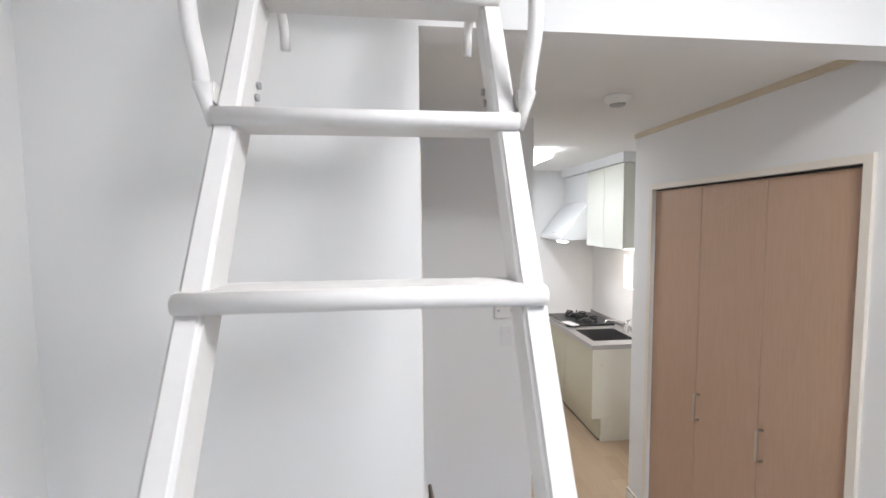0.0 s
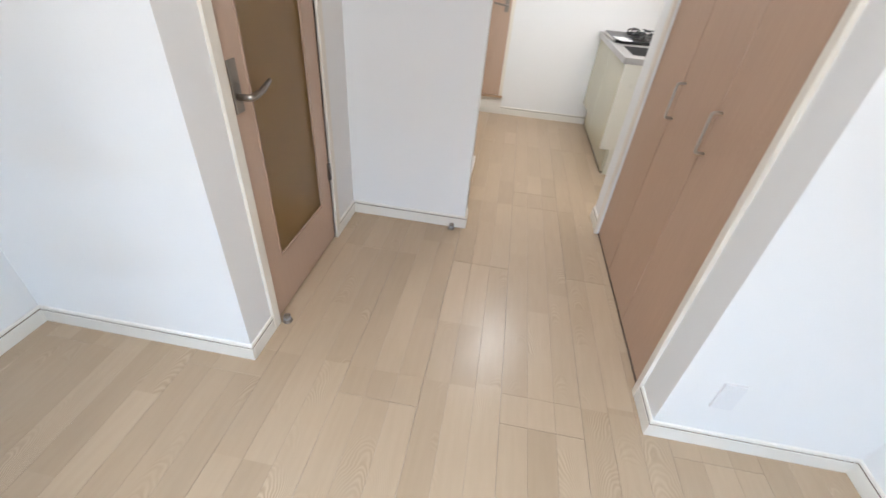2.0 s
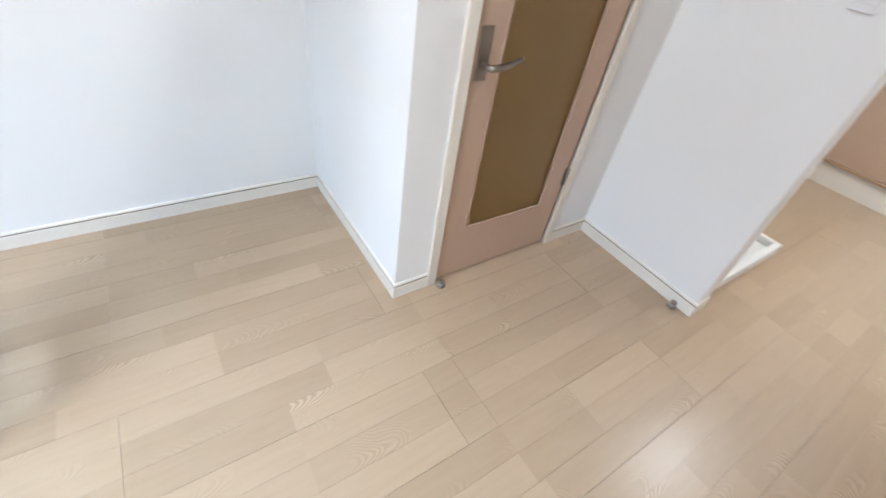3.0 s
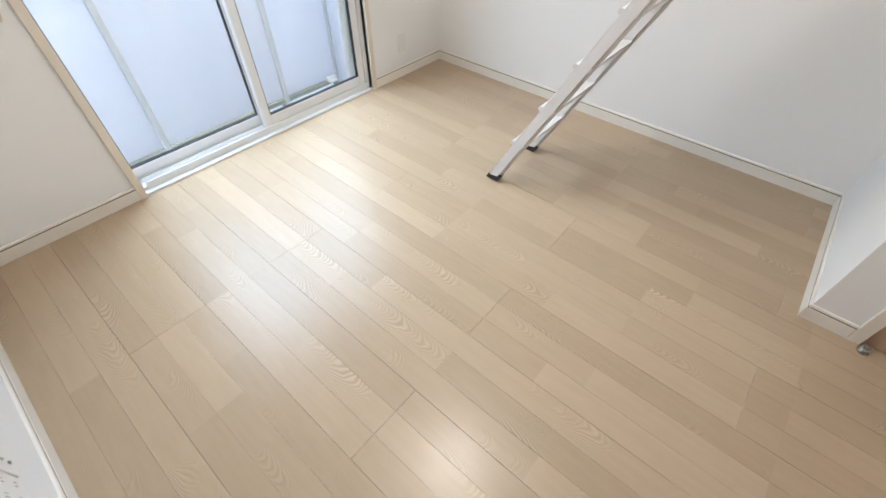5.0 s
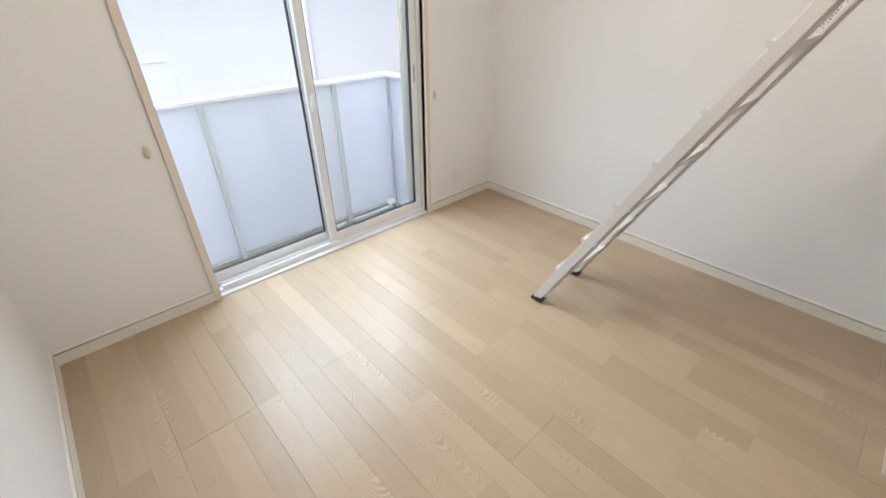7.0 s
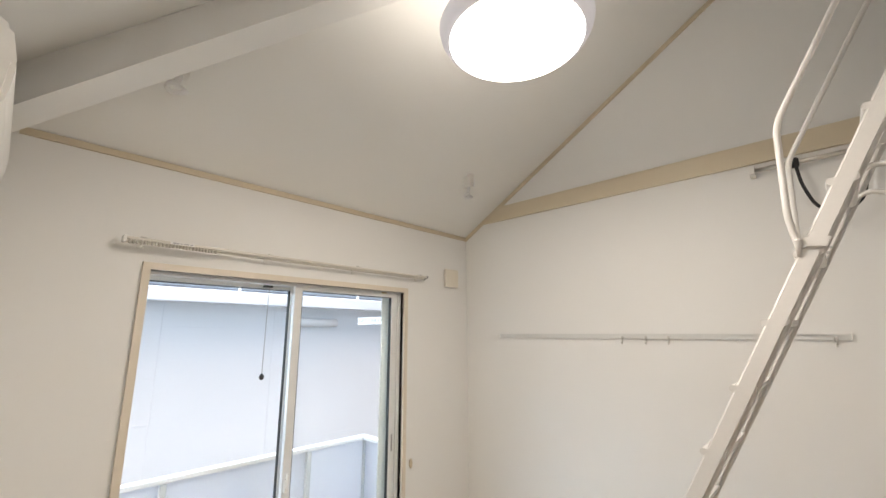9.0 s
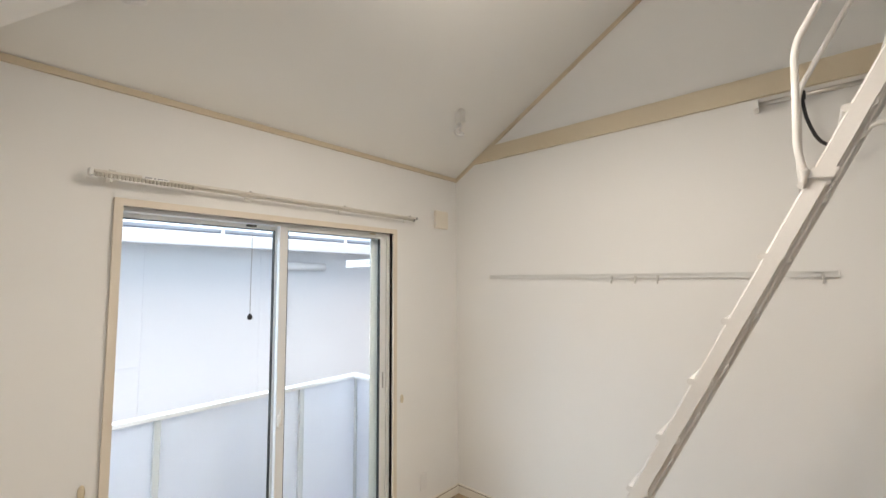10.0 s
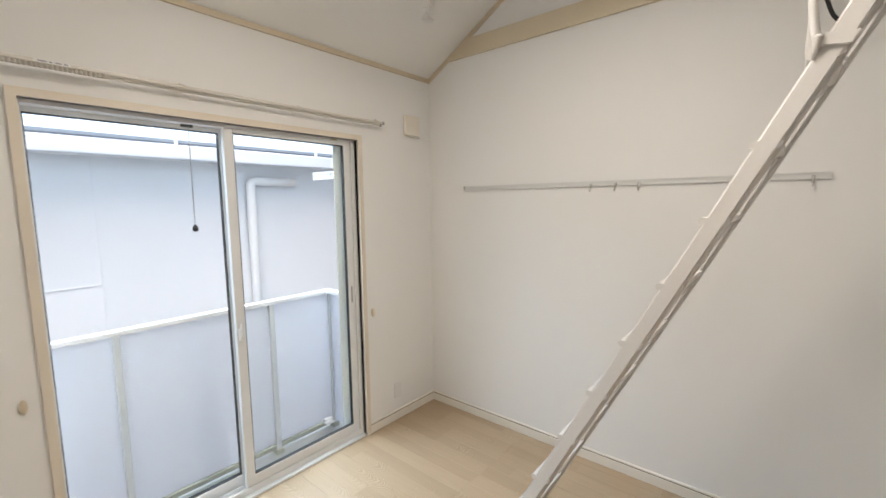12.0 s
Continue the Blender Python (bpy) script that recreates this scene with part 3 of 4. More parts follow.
for x, o in ((LX0, -1), (LX1, 1)):
    xb, xo = x + o * 0.012, x + o * 0.020
    bm = bmesh.new()
    tube(bm, bend([(xb, 2.300, 2.098), (xb, 2.294, 2.125), (xo, 2.286, 2.185), (xo, 2.296, 2.515), (xo, 2.73, 3.30), (xo, 2.80, 3.33), (xo, 2.84, 3.12)], 0.045, 8), 0.0105, 14)
    hr = part("handrail", bm, LADDER, lad, "bent white tubular handrail")
    bm = bmesh.new()
    tube(bm, [(x + o * 0.002, 2.296, 2.050), (x + o * 0.008, 2.299, 2.080), (xb, 2.300, 2.102), (xb, 2.299, 2.106)], [0.004, 0.008, 0.0125, 0.0125], 16)
    part("socket_cup", bm, LADDER, hr)
    bm = bmesh.new()
    prism(bm, [on_ladder(x, 2.078, -0.004), on_ladder(x, 2.112, -0.004), on_ladder(x, 2.136, 0.067), on_ladder(x, 2.102, 0.067)], (o * 0.010, 0, 0))
    bmesh.ops.bevel(bm, geom=list(bm.edges), offset=0.004, segments=2, affect="EDGES")
    part("clamp", bm, LADDER, lad)
    h = on_ladder(x - o * (LT - 0.004), 2.31, 0.045)
    bm = bmesh.new()
    tube(bm, bend([h, h + Vector((0, 0.05, 0.035)), h + Vector((0, 0.105, 0.02)), h + Vector((0, 0.115, -0.035))], 0.04), 0.009, 12)
    part("hook", bm, LADDER, lad, "white hook at the back")
    for dz in (2.130, 2.150):
        b = on_ladder(x - o * (LT + 0.001), dz, 0.05)
        bm = bmesh.new()
        tube(bm, [b, b - Vector((o * 0.005, 0, 0))], 0.0055, 10)
        part("bolt", bm, GREYED, lad)
# the warning sticker on one rail, with unreadable lines
bm = bmesh.new()
prism(bm, [on_ladder(LX0 + LT, 1.43, 0.008), on_ladder(LX0 + LT, 1.605, 0.008), on_ladder(LX0 + LT, 1.605, 0.046), on_ladder(LX0 + LT, 1.43, 0.046)], (0.0008, 0, 0))
stick = part("sticker", bm, LABEL, lad, "white warning sticker with black print")
bm = bmesh.new()
rnd = random.Random(4)
for i in range(19):
    zz, a = 1.437 + i * 0.0085, 0.011
    while a < 0.040:
        b = a + rnd.uniform(0.002, 0.009)
        if not 7 < i < 9:
            prism(bm, [on_ladder(LX0 + LT + 0.0008, zz, a), on_ladder(LX0 + LT + 0.0008, zz + 0.0045, a), on_ladder(LX0 + LT + 0.0008, zz + 0.0045, min(b, 0.043)), on_ladder(LX0 + LT + 0.0008, zz, min(b, 0.043))], (0.0005, 0, 0))
        a = b + rnd.uniform(0.001, 0.004)
part("print", bm, PRINTG, stick, "black lines of print")
bm = bmesh.new()
prism(bm, [on_ladder(LX0 + 0.004, 1.43, -0.0006), on_ladder(LX0 + LT - 0.004, 1.43, -0.0006), on_ladder(LX0 + LT - 0.004, 1.605, -0.0006), on_ladder(LX0 + 0.004, 1.605, -0.0006)], (0, -0.0006, 0.0003))
stick2 = part("sticker", bm, LABEL, lad, "white warning sticker with black print")
bm = bmesh.new()
for i in range(8):
    zz, h = 1.438 + i * 0.0205, rnd.uniform(0.011, 0.016)
    prism(bm, [on_ladder(LX0 + 0.009, zz, -0.0013), on_ladder(LX0 + LT - 0.010, zz, -0.0013), on_ladder(LX0 + LT - 0.010, zz + h, -0.0013), on_ladder(LX0 + 0.009, zz + h, -0.0013)], (0, -0.0004, 0.0002))
part("print", bm, PRINTG, stick2, "black lines of print")

# the storage bar on the wall with its strap
bar = thing("ladder_storage_bar", (0.05, 2.45, 2.683), "steel bar on white wall brackets under the ledge", "bar")
bm = bmesh.new()
tube(bm, [(0.055, 2.115, 2.683), (0.055, 2.76, 2.683)], 0.0125, 14)
part("bar", bm, STEEL, bar)
for y in (2.125, 2.74):
    bm = bmesh.new()
    prism(bm, [(0.0, y - 0.012, 2.655), (0.072, y - 0.012, 2.662), (0.072, y - 0.012, 2.702), (0.0, y - 0.012, 2.722)], (0, 0.024, 0))
    part("bracket", bm, PLASTIC, bar, "white bracket")
strap = thing("strap", (0.06, 2.36, 2.68), "black nylon strap looped over the steel bar", "strap")
bm = bmesh.new()
line = bend([(0.055, 2.30, 2.70), (0.085, 2.31, 2.66), (0.09, 2.32, 2.55), (0.10, 2.36, 2.42), (0.11, 2.44, 2.36), (0.10, 2.53, 2.42), (0.07, 2.57, 2.60), (0.055, 2.56, 2.70)], 0.08)
for a, b in zip(line, line[1:]):
    d = (b - a).normalized()
    w = Vector((1, 0, 0)).cross(d).normalized() * 0.0075
    prism(bm, [a - w, a + w, b + w, b - w], (0.0025, 0, 0))
part("webbing", bm, NYLON, strap)
part("knot", boxes((0.038, 0.078, 2.285, 2.325, 2.655, 2.705), bevel=0.008), NYLON, strap)

# ---- things on the walls ----
rail = thing("hanging_rail", (0.01, 1.38, 1.785), "slim white metal hanging rail screwed to the wall", "rail")
part("rail", boxes((0, 0.008, 0.356, 2.397, 1.770, 1.800), (0.008, 0.015, 0.356, 2.397, 1.770, 1.776), (0.008, 0.015, 0.356, 2.397, 1.794, 1.800)), RAILG, rail)
for y in (0.352, 2.397):
    part("end_cap", boxes((0, 0.019, y, y + 0.006, 1.768, 1.802), bevel=0.001), PLASTIC, rail)
for y in (1.325, 1.47, 1.60, 2.34):
    bm = bmesh.new()
    tube(bm, bend([(0.014, y, 1.785), (0.020, y, 1.752), (0.030, y, 1.736), (0.036, y, 1.752)], 0.012), 0.0042, 8)
    box(bm, 0.010, 0.02, y - 0.007, y + 0.007, 1.765, 1.785, bevel=0.002)
    part("hook", bm, HOOKG, rail, "small grey hook")

rod = thing("curtain_rail", (1.5, 0.05, 2.226), "white double curtain rail with runners above the window", "curtain rail")
for y, z in ((0.070, 2.232), (0.042, 2.223)):
    part("track", boxes((0.566, 2.464, y - 0.007, y + 0.007, z - 0.007, z + 0.007), bevel=0.003), TRACKM, rod)
for x in (0.62, 1.2, 1.8, 2.4):
    part("bracket", boxes((x - 0.012, x + 0.012, 0, 0.081, 2.240, 2.246), (x - 0.012, x + 0.012, 0, 0.006, 2.20, 2.246), bevel=0.001), PLASTIC, rod)
bm = bmesh.new()
for i in range(26):
    x = 2.452 - 0.0145 * i
    box(bm, x - 0.004, x + 0.004, 0.063, 0.077, 2.209, 2.2255, bevel=0.001)
tagged(part("runners", bm, RUNNERM, rod, "row of small grey-beige runners"), kind="stuff")
label = part("sticker", boxes((2.19, 2.295, 0.0772, 0.0778, 2.2265, 2.2385)), LABEL, rod, "white sticker with grey marks")
part("print", boxes(*[(x, x + w, 0.0779, 0.0781, 2.230, 2.2355) for x, w in ((2.198, 0.012), (2.216, 0.020), (2.243, 0.008), (2.258, 0.026))]), PRINTG, label)
bm = bmesh.new()
tube(bm, [(2.405, 0.082, 2.226), (2.405, 0.083, 2.198)], 0.0012, 6)
lathe(bm, [(0.002, 0.008), (0.005, 0.0), (0.005, -0.005), (0.002, -0.007)], (2.405, 0.083, 2.193), 10)
part("pendant", bm, PLASTIC, rod, "tiny white cord end")
part("end_stop", boxes((0.552, 0.566, 0.061, 0.079, 2.222, 2.242), bevel=0.003), GREYED, rod)
part("end_stop", boxes((0.552, 0.566, 0.033, 0.051, 2.213, 2.233), bevel=0.003), GREYED, rod)
part("end_stop", boxes((2.464, 2.478, 0.031, 0.080, 2.211, 2.244), bevel=0.003), PLASTIC, rod)

cord = thing("pull_cord", (1.76, -0.012, 1.57), "thin white pull cord with a dark knob before the window", "cord")
bm = bmesh.new()
tube(bm, [(1.757, -0.014, 2.075), (1.759, -0.014, 1.8), (1.76, -0.014, 1.585)], 0.0022, 6)
part("cord", bm, GREYED, cord)
part("clip", boxes((1.735, 1.785, -0.036, -0.012, 2.066, 2.078), bevel=0.002), GASKET, cord, "dark clip under the window head")
bm = bmesh.new()
lathe(bm, [(0.004, 0.018), (0.007, 0.012), (0.013, 0.004), (0.014, -0.006), (0.009, -0.016), (0.003, -0.018)], (1.76, -0.014, 1.570), 16)
part("knob", bm, IRON, cord, "dark round knob")

vent = thing("wall_vent", (0.225, 0.01, 2.26), "ivory plastic ventilation cover high on the wall", "vent")
part("cover", boxes((0.145, 0.305, 0.010, 0.034, 2.185, 2.335), bevel=0.012, seg=3), CASE, vent)
part("back_plate", boxes((0.155, 0.295, 0.0, 0.012, 2.195, 2.325), bevel=0.002), PLASTIC, vent)


def plate(name, at, n, label, category, kind, w=0.070, h=0.120):
    """A wall plate; n points out of the wall along x or y."""
    p = thing(name, at, label, category)
    x, y, z = at

    def slab(u0, u1, v0, v1, d0, d1, bev=0.0):
        d0, d1 = sorted((d0 * sum(n), d1 * sum(n)))
        if n[0]:
            return (x + d0, x + d1, y + u0, y + u1, z + v0, z + v1)
        return (x + u0, x + u1, y + d0, y + d1, z + v0, z + v1)
    part("plate", boxes(slab(-w / 2, w / 2, -h / 2, h / 2, 0, 0.008), bevel=0.003, seg=2), PLATEM, p)
    if kind == "socket":
        for v in (0.022, -0.022):
            part("socket_face", boxes(slab(-0.016, 0.016, v - 0.016, v + 0.016, 0.008, 0.0098), bevel=0.0008), PLATEM, p)
            part("slots", boxes(slab(-0.008, -0.006, v - 0.006, v + 0.006, 0.0098, 0.0101), slab(0.006, 0.008, v - 0.006, v + 0.006, 0.0098, 0.0101)), PLATEM, p, "narrow slots")
    elif kind == "switch":
        for v in (0.019, -0.019):
            part("rocker", boxes(slab(-0.020, 0.020, v - 0.018, v + 0.018, 0.008, 0.0098), bevel=0.0008), PLATEM, p)
        part("indicator", boxes(slab(0.010, 0.016, 0.028, 0.031, 0.0098, 0.0102)), GREYED, p)
    return p


plate("wall_socket", (0.42, 0, 0.235), (0, 1), "white double wall socket by the window", "socket", "socket")
plate("wall_socket", (2.588, YF, 0.271), (0, -1), "white wall socket beside the closet", "socket", "socket")
plate("light_switch", (2.590, YF, 1.276), (0, -1), "white rocker light switch beside the closet", "switch", "switch")
plate("light_switch", (1.455, YI, 1.283), (0, -1), "white rocker light switch under the intercom", "switch", "switch", 0.066, 0.115)

# two plates on the near wall: aerial and three-gang socket
for y0, y1, rows, name, lab in ((1.165, 1.275, "aerial", "aerial_socket", "white aerial and telephone wall plate"), (1.283, 1.455, "mains", "wall_socket", "white six-way wall socket plate")):
    p = thing(name, (XR, (y0 + y1) / 2, 0.30), lab, "socket")
    part("plate", boxes((XR - 0.012, XR, y0, y1, 0.245, 0.358), bevel=0.004, seg=2), PLASTIC, p)
    if rows == "aerial":
        for y, z in ((1.205, 0.325), (1.235, 0.295), (1.235, 0.268)):
            bm = bmesh.new()
            tube(bm, [(XR - 0.0125, y, z), (XR - 0.016, y, z)], 0.005, 10)
            part("jack", bm, GREYED, p)
    else:
        for i in range(3):
            for z in (0.325, 0.278):
                y = 1.315 + 0.05 * i
                part("slots", boxes((XR - 0.0128, XR - 0.012, y - 0.007, y - 0.005, z - 0.006, z + 0.006), (XR - 0.0128, XR - 0.012, y + 0.005, y + 0.007, z - 0.006, z + 0.006)), GREYED, p, "narrow dark slots")

for x in (0.651, 2.435):
    t = thing("curtain_tieback", (x, 0.0, 0.90), "small ivory oval curtain hook on the wall", "hook", group="curtain hooks beside the window")
    bm = bmesh.new()
    bmesh.ops.create_uvsphere(bm, u_segments=20, v_segments=12, radius=1.0, matrix=Matrix.Translation((x, 0.010, 0.90)) @ Matrix.Diagonal((0.013, 0.011, 0.031, 1)))
    for f in bm.faces:
        f.smooth = True
    part("oval", bm, TAN, t, "beige oval knob")
    part("base", boxes((x - 0.008, x + 0.008, 0, 0.008, 0.878, 0.922), bevel=0.002), GREYED, t)

# drying-pole holders under the sloping ceiling
for x in (0.555, 2.43):
    y = 0.505
    zc = EAVE + PITCH * y
    hk = thing("drying_pole_holder", (x, y, zc - 0.24), "white drying-pole holder fixed to the sloping ceiling", "hook", group="drying-pole holders")
    bm = bmesh.new()
    prism(bm, [(x - 0.026, y - 0.026, zc - 0.016 + 0.001), (x - 0.026, y + 0.026, zc + 0.016 + 0.001), (x - 0.026, y + 0.026, zc - 0.085), (x - 0.026, y - 0.026, zc - 0.095)], (0.052, 0, 0))
    bmesh.ops.bevel(bm, geom=list(bm.edges), offset=0.004, segments=2, affect="EDGES")
    part("base", bm, PLASTIC, hk, "white square block")
    bm = bmesh.new()
    tube(bm, [(x + 0.008, y, zc - 0.085), (x + 0.012, y, zc - 0.135)], 0.013, 12)
    part("stem", bm, PLATEM, hk)
    bm = bmesh.new()
    cup = [(x + 0.012 + 0.034 * math.cos(u), y + 0.012 * math.sin(2 * u), zc - 0.155 + 0.018 * math.sin(u)) for u in (math.pi * k / 8 for k in range(17))]
    tube(bm, cup, 0.010, 10)
    part("ring", bm, PLATEM, hk, "pale grey folding ring")

# the round light, hung level under the slope
LAMP = (1.612, 1.615, 2.945)
lt = thing("ceiling_light", LAMP, "large round white light, lit, hung under the sloping ceiling", "ceiling light")
bm = bmesh.new()
lathe(bm, [(0.06, 0.045), (0.25, 0.042), (0.278, 0.026), (0.290, 0.0), (0.284, -0.022), (0.270, -0.046), (0.254, -0.056)], LAMP, 72)
part("shade", bm, RIM, lt, "white bowl-shaped rim")
bm = bmesh.new()
lathe(bm, [(0.2535, -0.055), (0.247, -0.061), (0.20, -0.066), (0.12, -0.070), (0.02, -0.071)], LAMP, 72)
part("diffuser", bm, LIT, lt, "glowing round diffuser")
# unseen emitting disc on top of the shade, added to lift the ceiling
bm = bmesh.new()
lathe(bm, [(0.245, 0.0435), (0.24, 0.050), (0.10, 0.054), (0.02, 0.055)], LAMP, 48)
part("added_uplight", bm, UPFILL, lt, "unseen glowing disc added to brighten the ceiling")
bm = bmesh.new()
tube(bm, [(LAMP[0], LAMP[1], LAMP[2] + 0.045), (LAMP[0], LAMP[1], EAVE + PITCH * LAMP[1] + 0.01)], 0.012, 12)
part("stem", bm, PLASTIC, lt)

# air conditioner on the wall by the window corner
ac = thing("air_conditioner", (XR, 0.62, 2.26), "white wall-mounted air conditioner by the window corner", "air conditioner")
bm = bmesh.new()
prism(bm, [(XR, 0.22, 2.27), (XR - 0.14, 0.22, 2.26), (XR - 0.215, 0.22, 2.29), (XR - 0.240, 0.22, 2.36), (XR - 0.244, 0.22, 2.44), (XR - 0.225, 0.22, 2.53), (XR - 0.19, 0.22, 2.555), (XR, 0.22, 2.555)], (0, 0.80, 0))
bmesh.ops.bevel(bm, geom=list(bm.edges), offset=0.012, segments=2, affect="EDGES")
part("body", bm, PLASTIC, ac)
part("flap", boxes((XR - 0.20, XR - 0.09, 0.27, 0.97, 2.253, 2.262)), PLASTIC, ac)

# ---- the glazed door ----
door = thing("glazed_door", (XD - 0.03, 3.32, 0.0), "pale wooden door with a tall frosted pane, shut", "door", kind="structure")
pieces("casing", [(XD - 0.1, XD + 0.012, DY0 - 0.042, DY0, 0, DTOP + 0.04), (XD - 0.1, XD + 0.012, DY1, DY1 + 0.042, 0, DTOP + 0.04), (XD - 0.1, XD + 0.012, DY0, DY1, DTOP, DTOP + 0.04)], CASE, door, "ivory casing")
dx0, dx1 = XD - 0.042, XD - 0.006
GY0, GY1, GZ0, GZ1 = 3.105, 3.548, 0.262, 1.93
leaf = part("leaf", boxes((dx0, dx1, DY0 + 0.003, GY0, 0.008, DTOP - 0.003), (dx0, dx1, GY1, DY1 - 0.003, 0.008, DTOP - 0.003), (dx0, dx1, GY0, GY1, 0.008, GZ0), (dx0, dx1, GY0, GY1, GZ1, DTOP - 0.003)), DOORWOOD, door, "pale pinkish wood veneer")
part("glazing_bead", boxes((dx1 - 0.006, dx1 + 0.002, GY0, GY0 + 0.010, GZ0, GZ1), (dx1 - 0.006, dx1 + 0.002, GY1 - 0.010, GY1, GZ0, GZ1), (dx1 - 0.006, dx1 + 0.002, GY0 + 0.01, GY1 - 0.01, GZ0, GZ0 + 0.010), (dx1 - 0.006, dx1 + 0.002, GY0 + 0.01, GY1 - 0.01, GZ1 - 0.01, GZ1)), DOORWOOD, leaf)
part("pane", boxes((dx1 - 0.018, dx1 - 0.013, GY0, GY1, GZ0, GZ1)), FROST, leaf, "frosted glass pane")
part("handle_plate", boxes((dx1, dx1 + 0.006, 3.012, 3.056, 0.895, 1.055), bevel=0.002), BRONZE, leaf, "satin nickel plate")
bm = bmesh.new()
tube(bm, bend([(dx1 + 0.004, 3.034, 0.945), (dx1 + 0.05, 3.034, 0.945), (dx1 + 0.054, 3.09, 0.953), (dx1 + 0.050, 3.155, 0.972)], 0.018), [0.011] * 9 + [0.010] * 6 + [0.007], 12)
part("lever", bm, BRONZE, leaf, "satin nickel lever")
for z in (0.36, 1.77):
    bm = bmesh.new()
    tube(bm, [(dx1 + 0.006, DY1 + 0.001, z), (dx1 + 0.006, DY1 + 0.001, z + 0.09)], 0.007, 10)
    box(bm, dx1, dx1 + 0.003, DY1 - 0.02, DY1 - 0.003, z, z + 0.09)
    part("hinge", bm, BRONZE, leaf)


def door_stop(x, y):
    s = thing("door_stop", (x, y, 0), "small round nickel door stop on the floor", "door stop")
    bm = bmesh.new()
    lathe(bm, [(0.020, 0.0), (0.020, 0.006), (0.013, 0.010), (0.012, 0.028), (0.015, 0.032), (0.010, 0.036)], (x, y, 0), 20)
    part("post", bm, BRONZE, s)
    bm = bmesh.new()
    lathe(bm, [(0.0155, 0.013), (0.0165, 0.018), (0.0155, 0.023)], (x, y, 0), 20)
    part("bumper", bm, GREYED, s)


door_stop(XD + 0.035, 3.00)
door_stop(1.535, YI - 0.035)

# ---- intercom ----
ic = thing("intercom", (1.442, YI, 1.475), "white video intercom with a small grey screen", "intercom")
part("body", boxes((1.381, 1.503, YI - 0.024, YI, 1.385, 1.563), bevel=0.006, seg=2), PLASTIC, ic)
part("screen", boxes((1.412, 1.482, YI - 0.026, YI - 0.024, 1.485, 1.545), bevel=0.0008), LCD, ic, "blue-grey screen")
bm = bmesh.new()
tube(bm, [(1.442, YI - 0.024, 1.462), (1.442, YI - 0.027, 1.462)], 0.010, 16)
part("button", bm, GREYED, ic)
for x in (1.405, 1.480):
    part("button", boxes((x - 0.008, x + 0.008, YI - 0.026, YI - 0.024, 1.425, 1.435), bevel=0.0008), GREYED, ic)

# ---- closet ----
clo = thing("closet", (2.44, 3.54, 0), "pinkish-brown wooden closet with three folding doors, shut", "closet")
pieces("casing", [(XC - 0.014, XC + 0.05, CY0 - 0.03, CY0, 0, CTOP + 0.03), (XC - 0.014, XC + 0.05, CY1, CY1 + 0.03, 0, CTOP + 0.03), (XC - 0.014, XC + 0.05, CY0, CY1, CTOP, CTOP + 0.03)], CASE, clo, "ivory casing")
w3 = (CY1 - CY0) / 3
for i in range(3):
    a, b = CY0 + w3 * i, CY0 + w3 * (i + 1)
    bm = boxes((XC + 0.012, XC + 0.034, a + 0.002, b - 0.002, 0.010, CTOP - 0.010), bevel=0.0015)
    leaf = part("folding_door", bm, CLOSET, clo)
    if i < 2:
        y = b - 0.030
        bm = bmesh.new()
        tube(bm, bend([(XC + 0.012, y, 1.0), (XC - 0.018, y, 1.0), (XC - 0.018, y, 0.86), (XC + 0.012, y, 0.86)], 0.010), 0.005, 10)
        part("handle", bm, STEEL, leaf, "slim satin steel bar handle")
        part("edge_strip", boxes((XC + 0.010, XC + 0.014, b - 0.0019, b + 0.0019, 0.012, CTOP - 0.012)), DOORWOOD, leaf, "pale edge strip")
part("track", boxes((XC + 0.008, XC + 0.04, CY0 + 0.001, CY1 - 0.001, CTOP - 0.008, CTOP - 0.001)), GASKET, clo, "dark upper track")
part("floor_track", boxes((XC + 0.008, XC + 0.04, CY0 + 0.001, CY1 - 0.001, 0.001, 0.006)), JOINT, clo)

det = thing("smoke_detector", (1.858, 3.545, CZ), "round white smoke detector on the flat ceiling", "detector")
bm = bmesh.new()
lathe(bm, [(0.055, 0), (0.058, -0.012), (0.050, -0.018), (0.046, -0.030), (0.038, -0.036)], (1.858, 3.545, CZ), 32)
part("body", bm, PLASTIC, det)
bm = bmesh.new()
lathe(bm, [(0.036, -0.036), (0.032, -0.042), (0.01, -0.044)], (1.858, 3.545, CZ), 28)
part("sensor_face", bm, GREYED, det, "grey sensor face")

# ---- kitchen ----
base = thing("kitchen_base_unit", (2.8, 5.65, 0), "glossy cream kitchen base unit with a recessed plinth drawer", "cabinet")
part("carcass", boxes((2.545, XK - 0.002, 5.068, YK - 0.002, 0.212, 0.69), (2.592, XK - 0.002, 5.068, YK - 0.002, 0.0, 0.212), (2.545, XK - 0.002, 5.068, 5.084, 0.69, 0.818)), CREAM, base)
bm = bmesh.new()
prism(bm, [(2.515, 5.05, 0.205), (2.59, 5.05, 0.205), (2.59, 5.05, 0.0), (XK - 0.002, 5.05, 0.0), (XK - 0.002, 5.05, 0.818), (2.515, 5.05, 0.818)], (0, 0.018, 0))
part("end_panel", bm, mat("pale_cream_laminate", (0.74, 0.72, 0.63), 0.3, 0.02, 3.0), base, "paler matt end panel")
for a, b in ((5.07, 5.66), (5.664, YK - 0.004)):
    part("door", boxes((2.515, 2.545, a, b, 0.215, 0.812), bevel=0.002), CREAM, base)
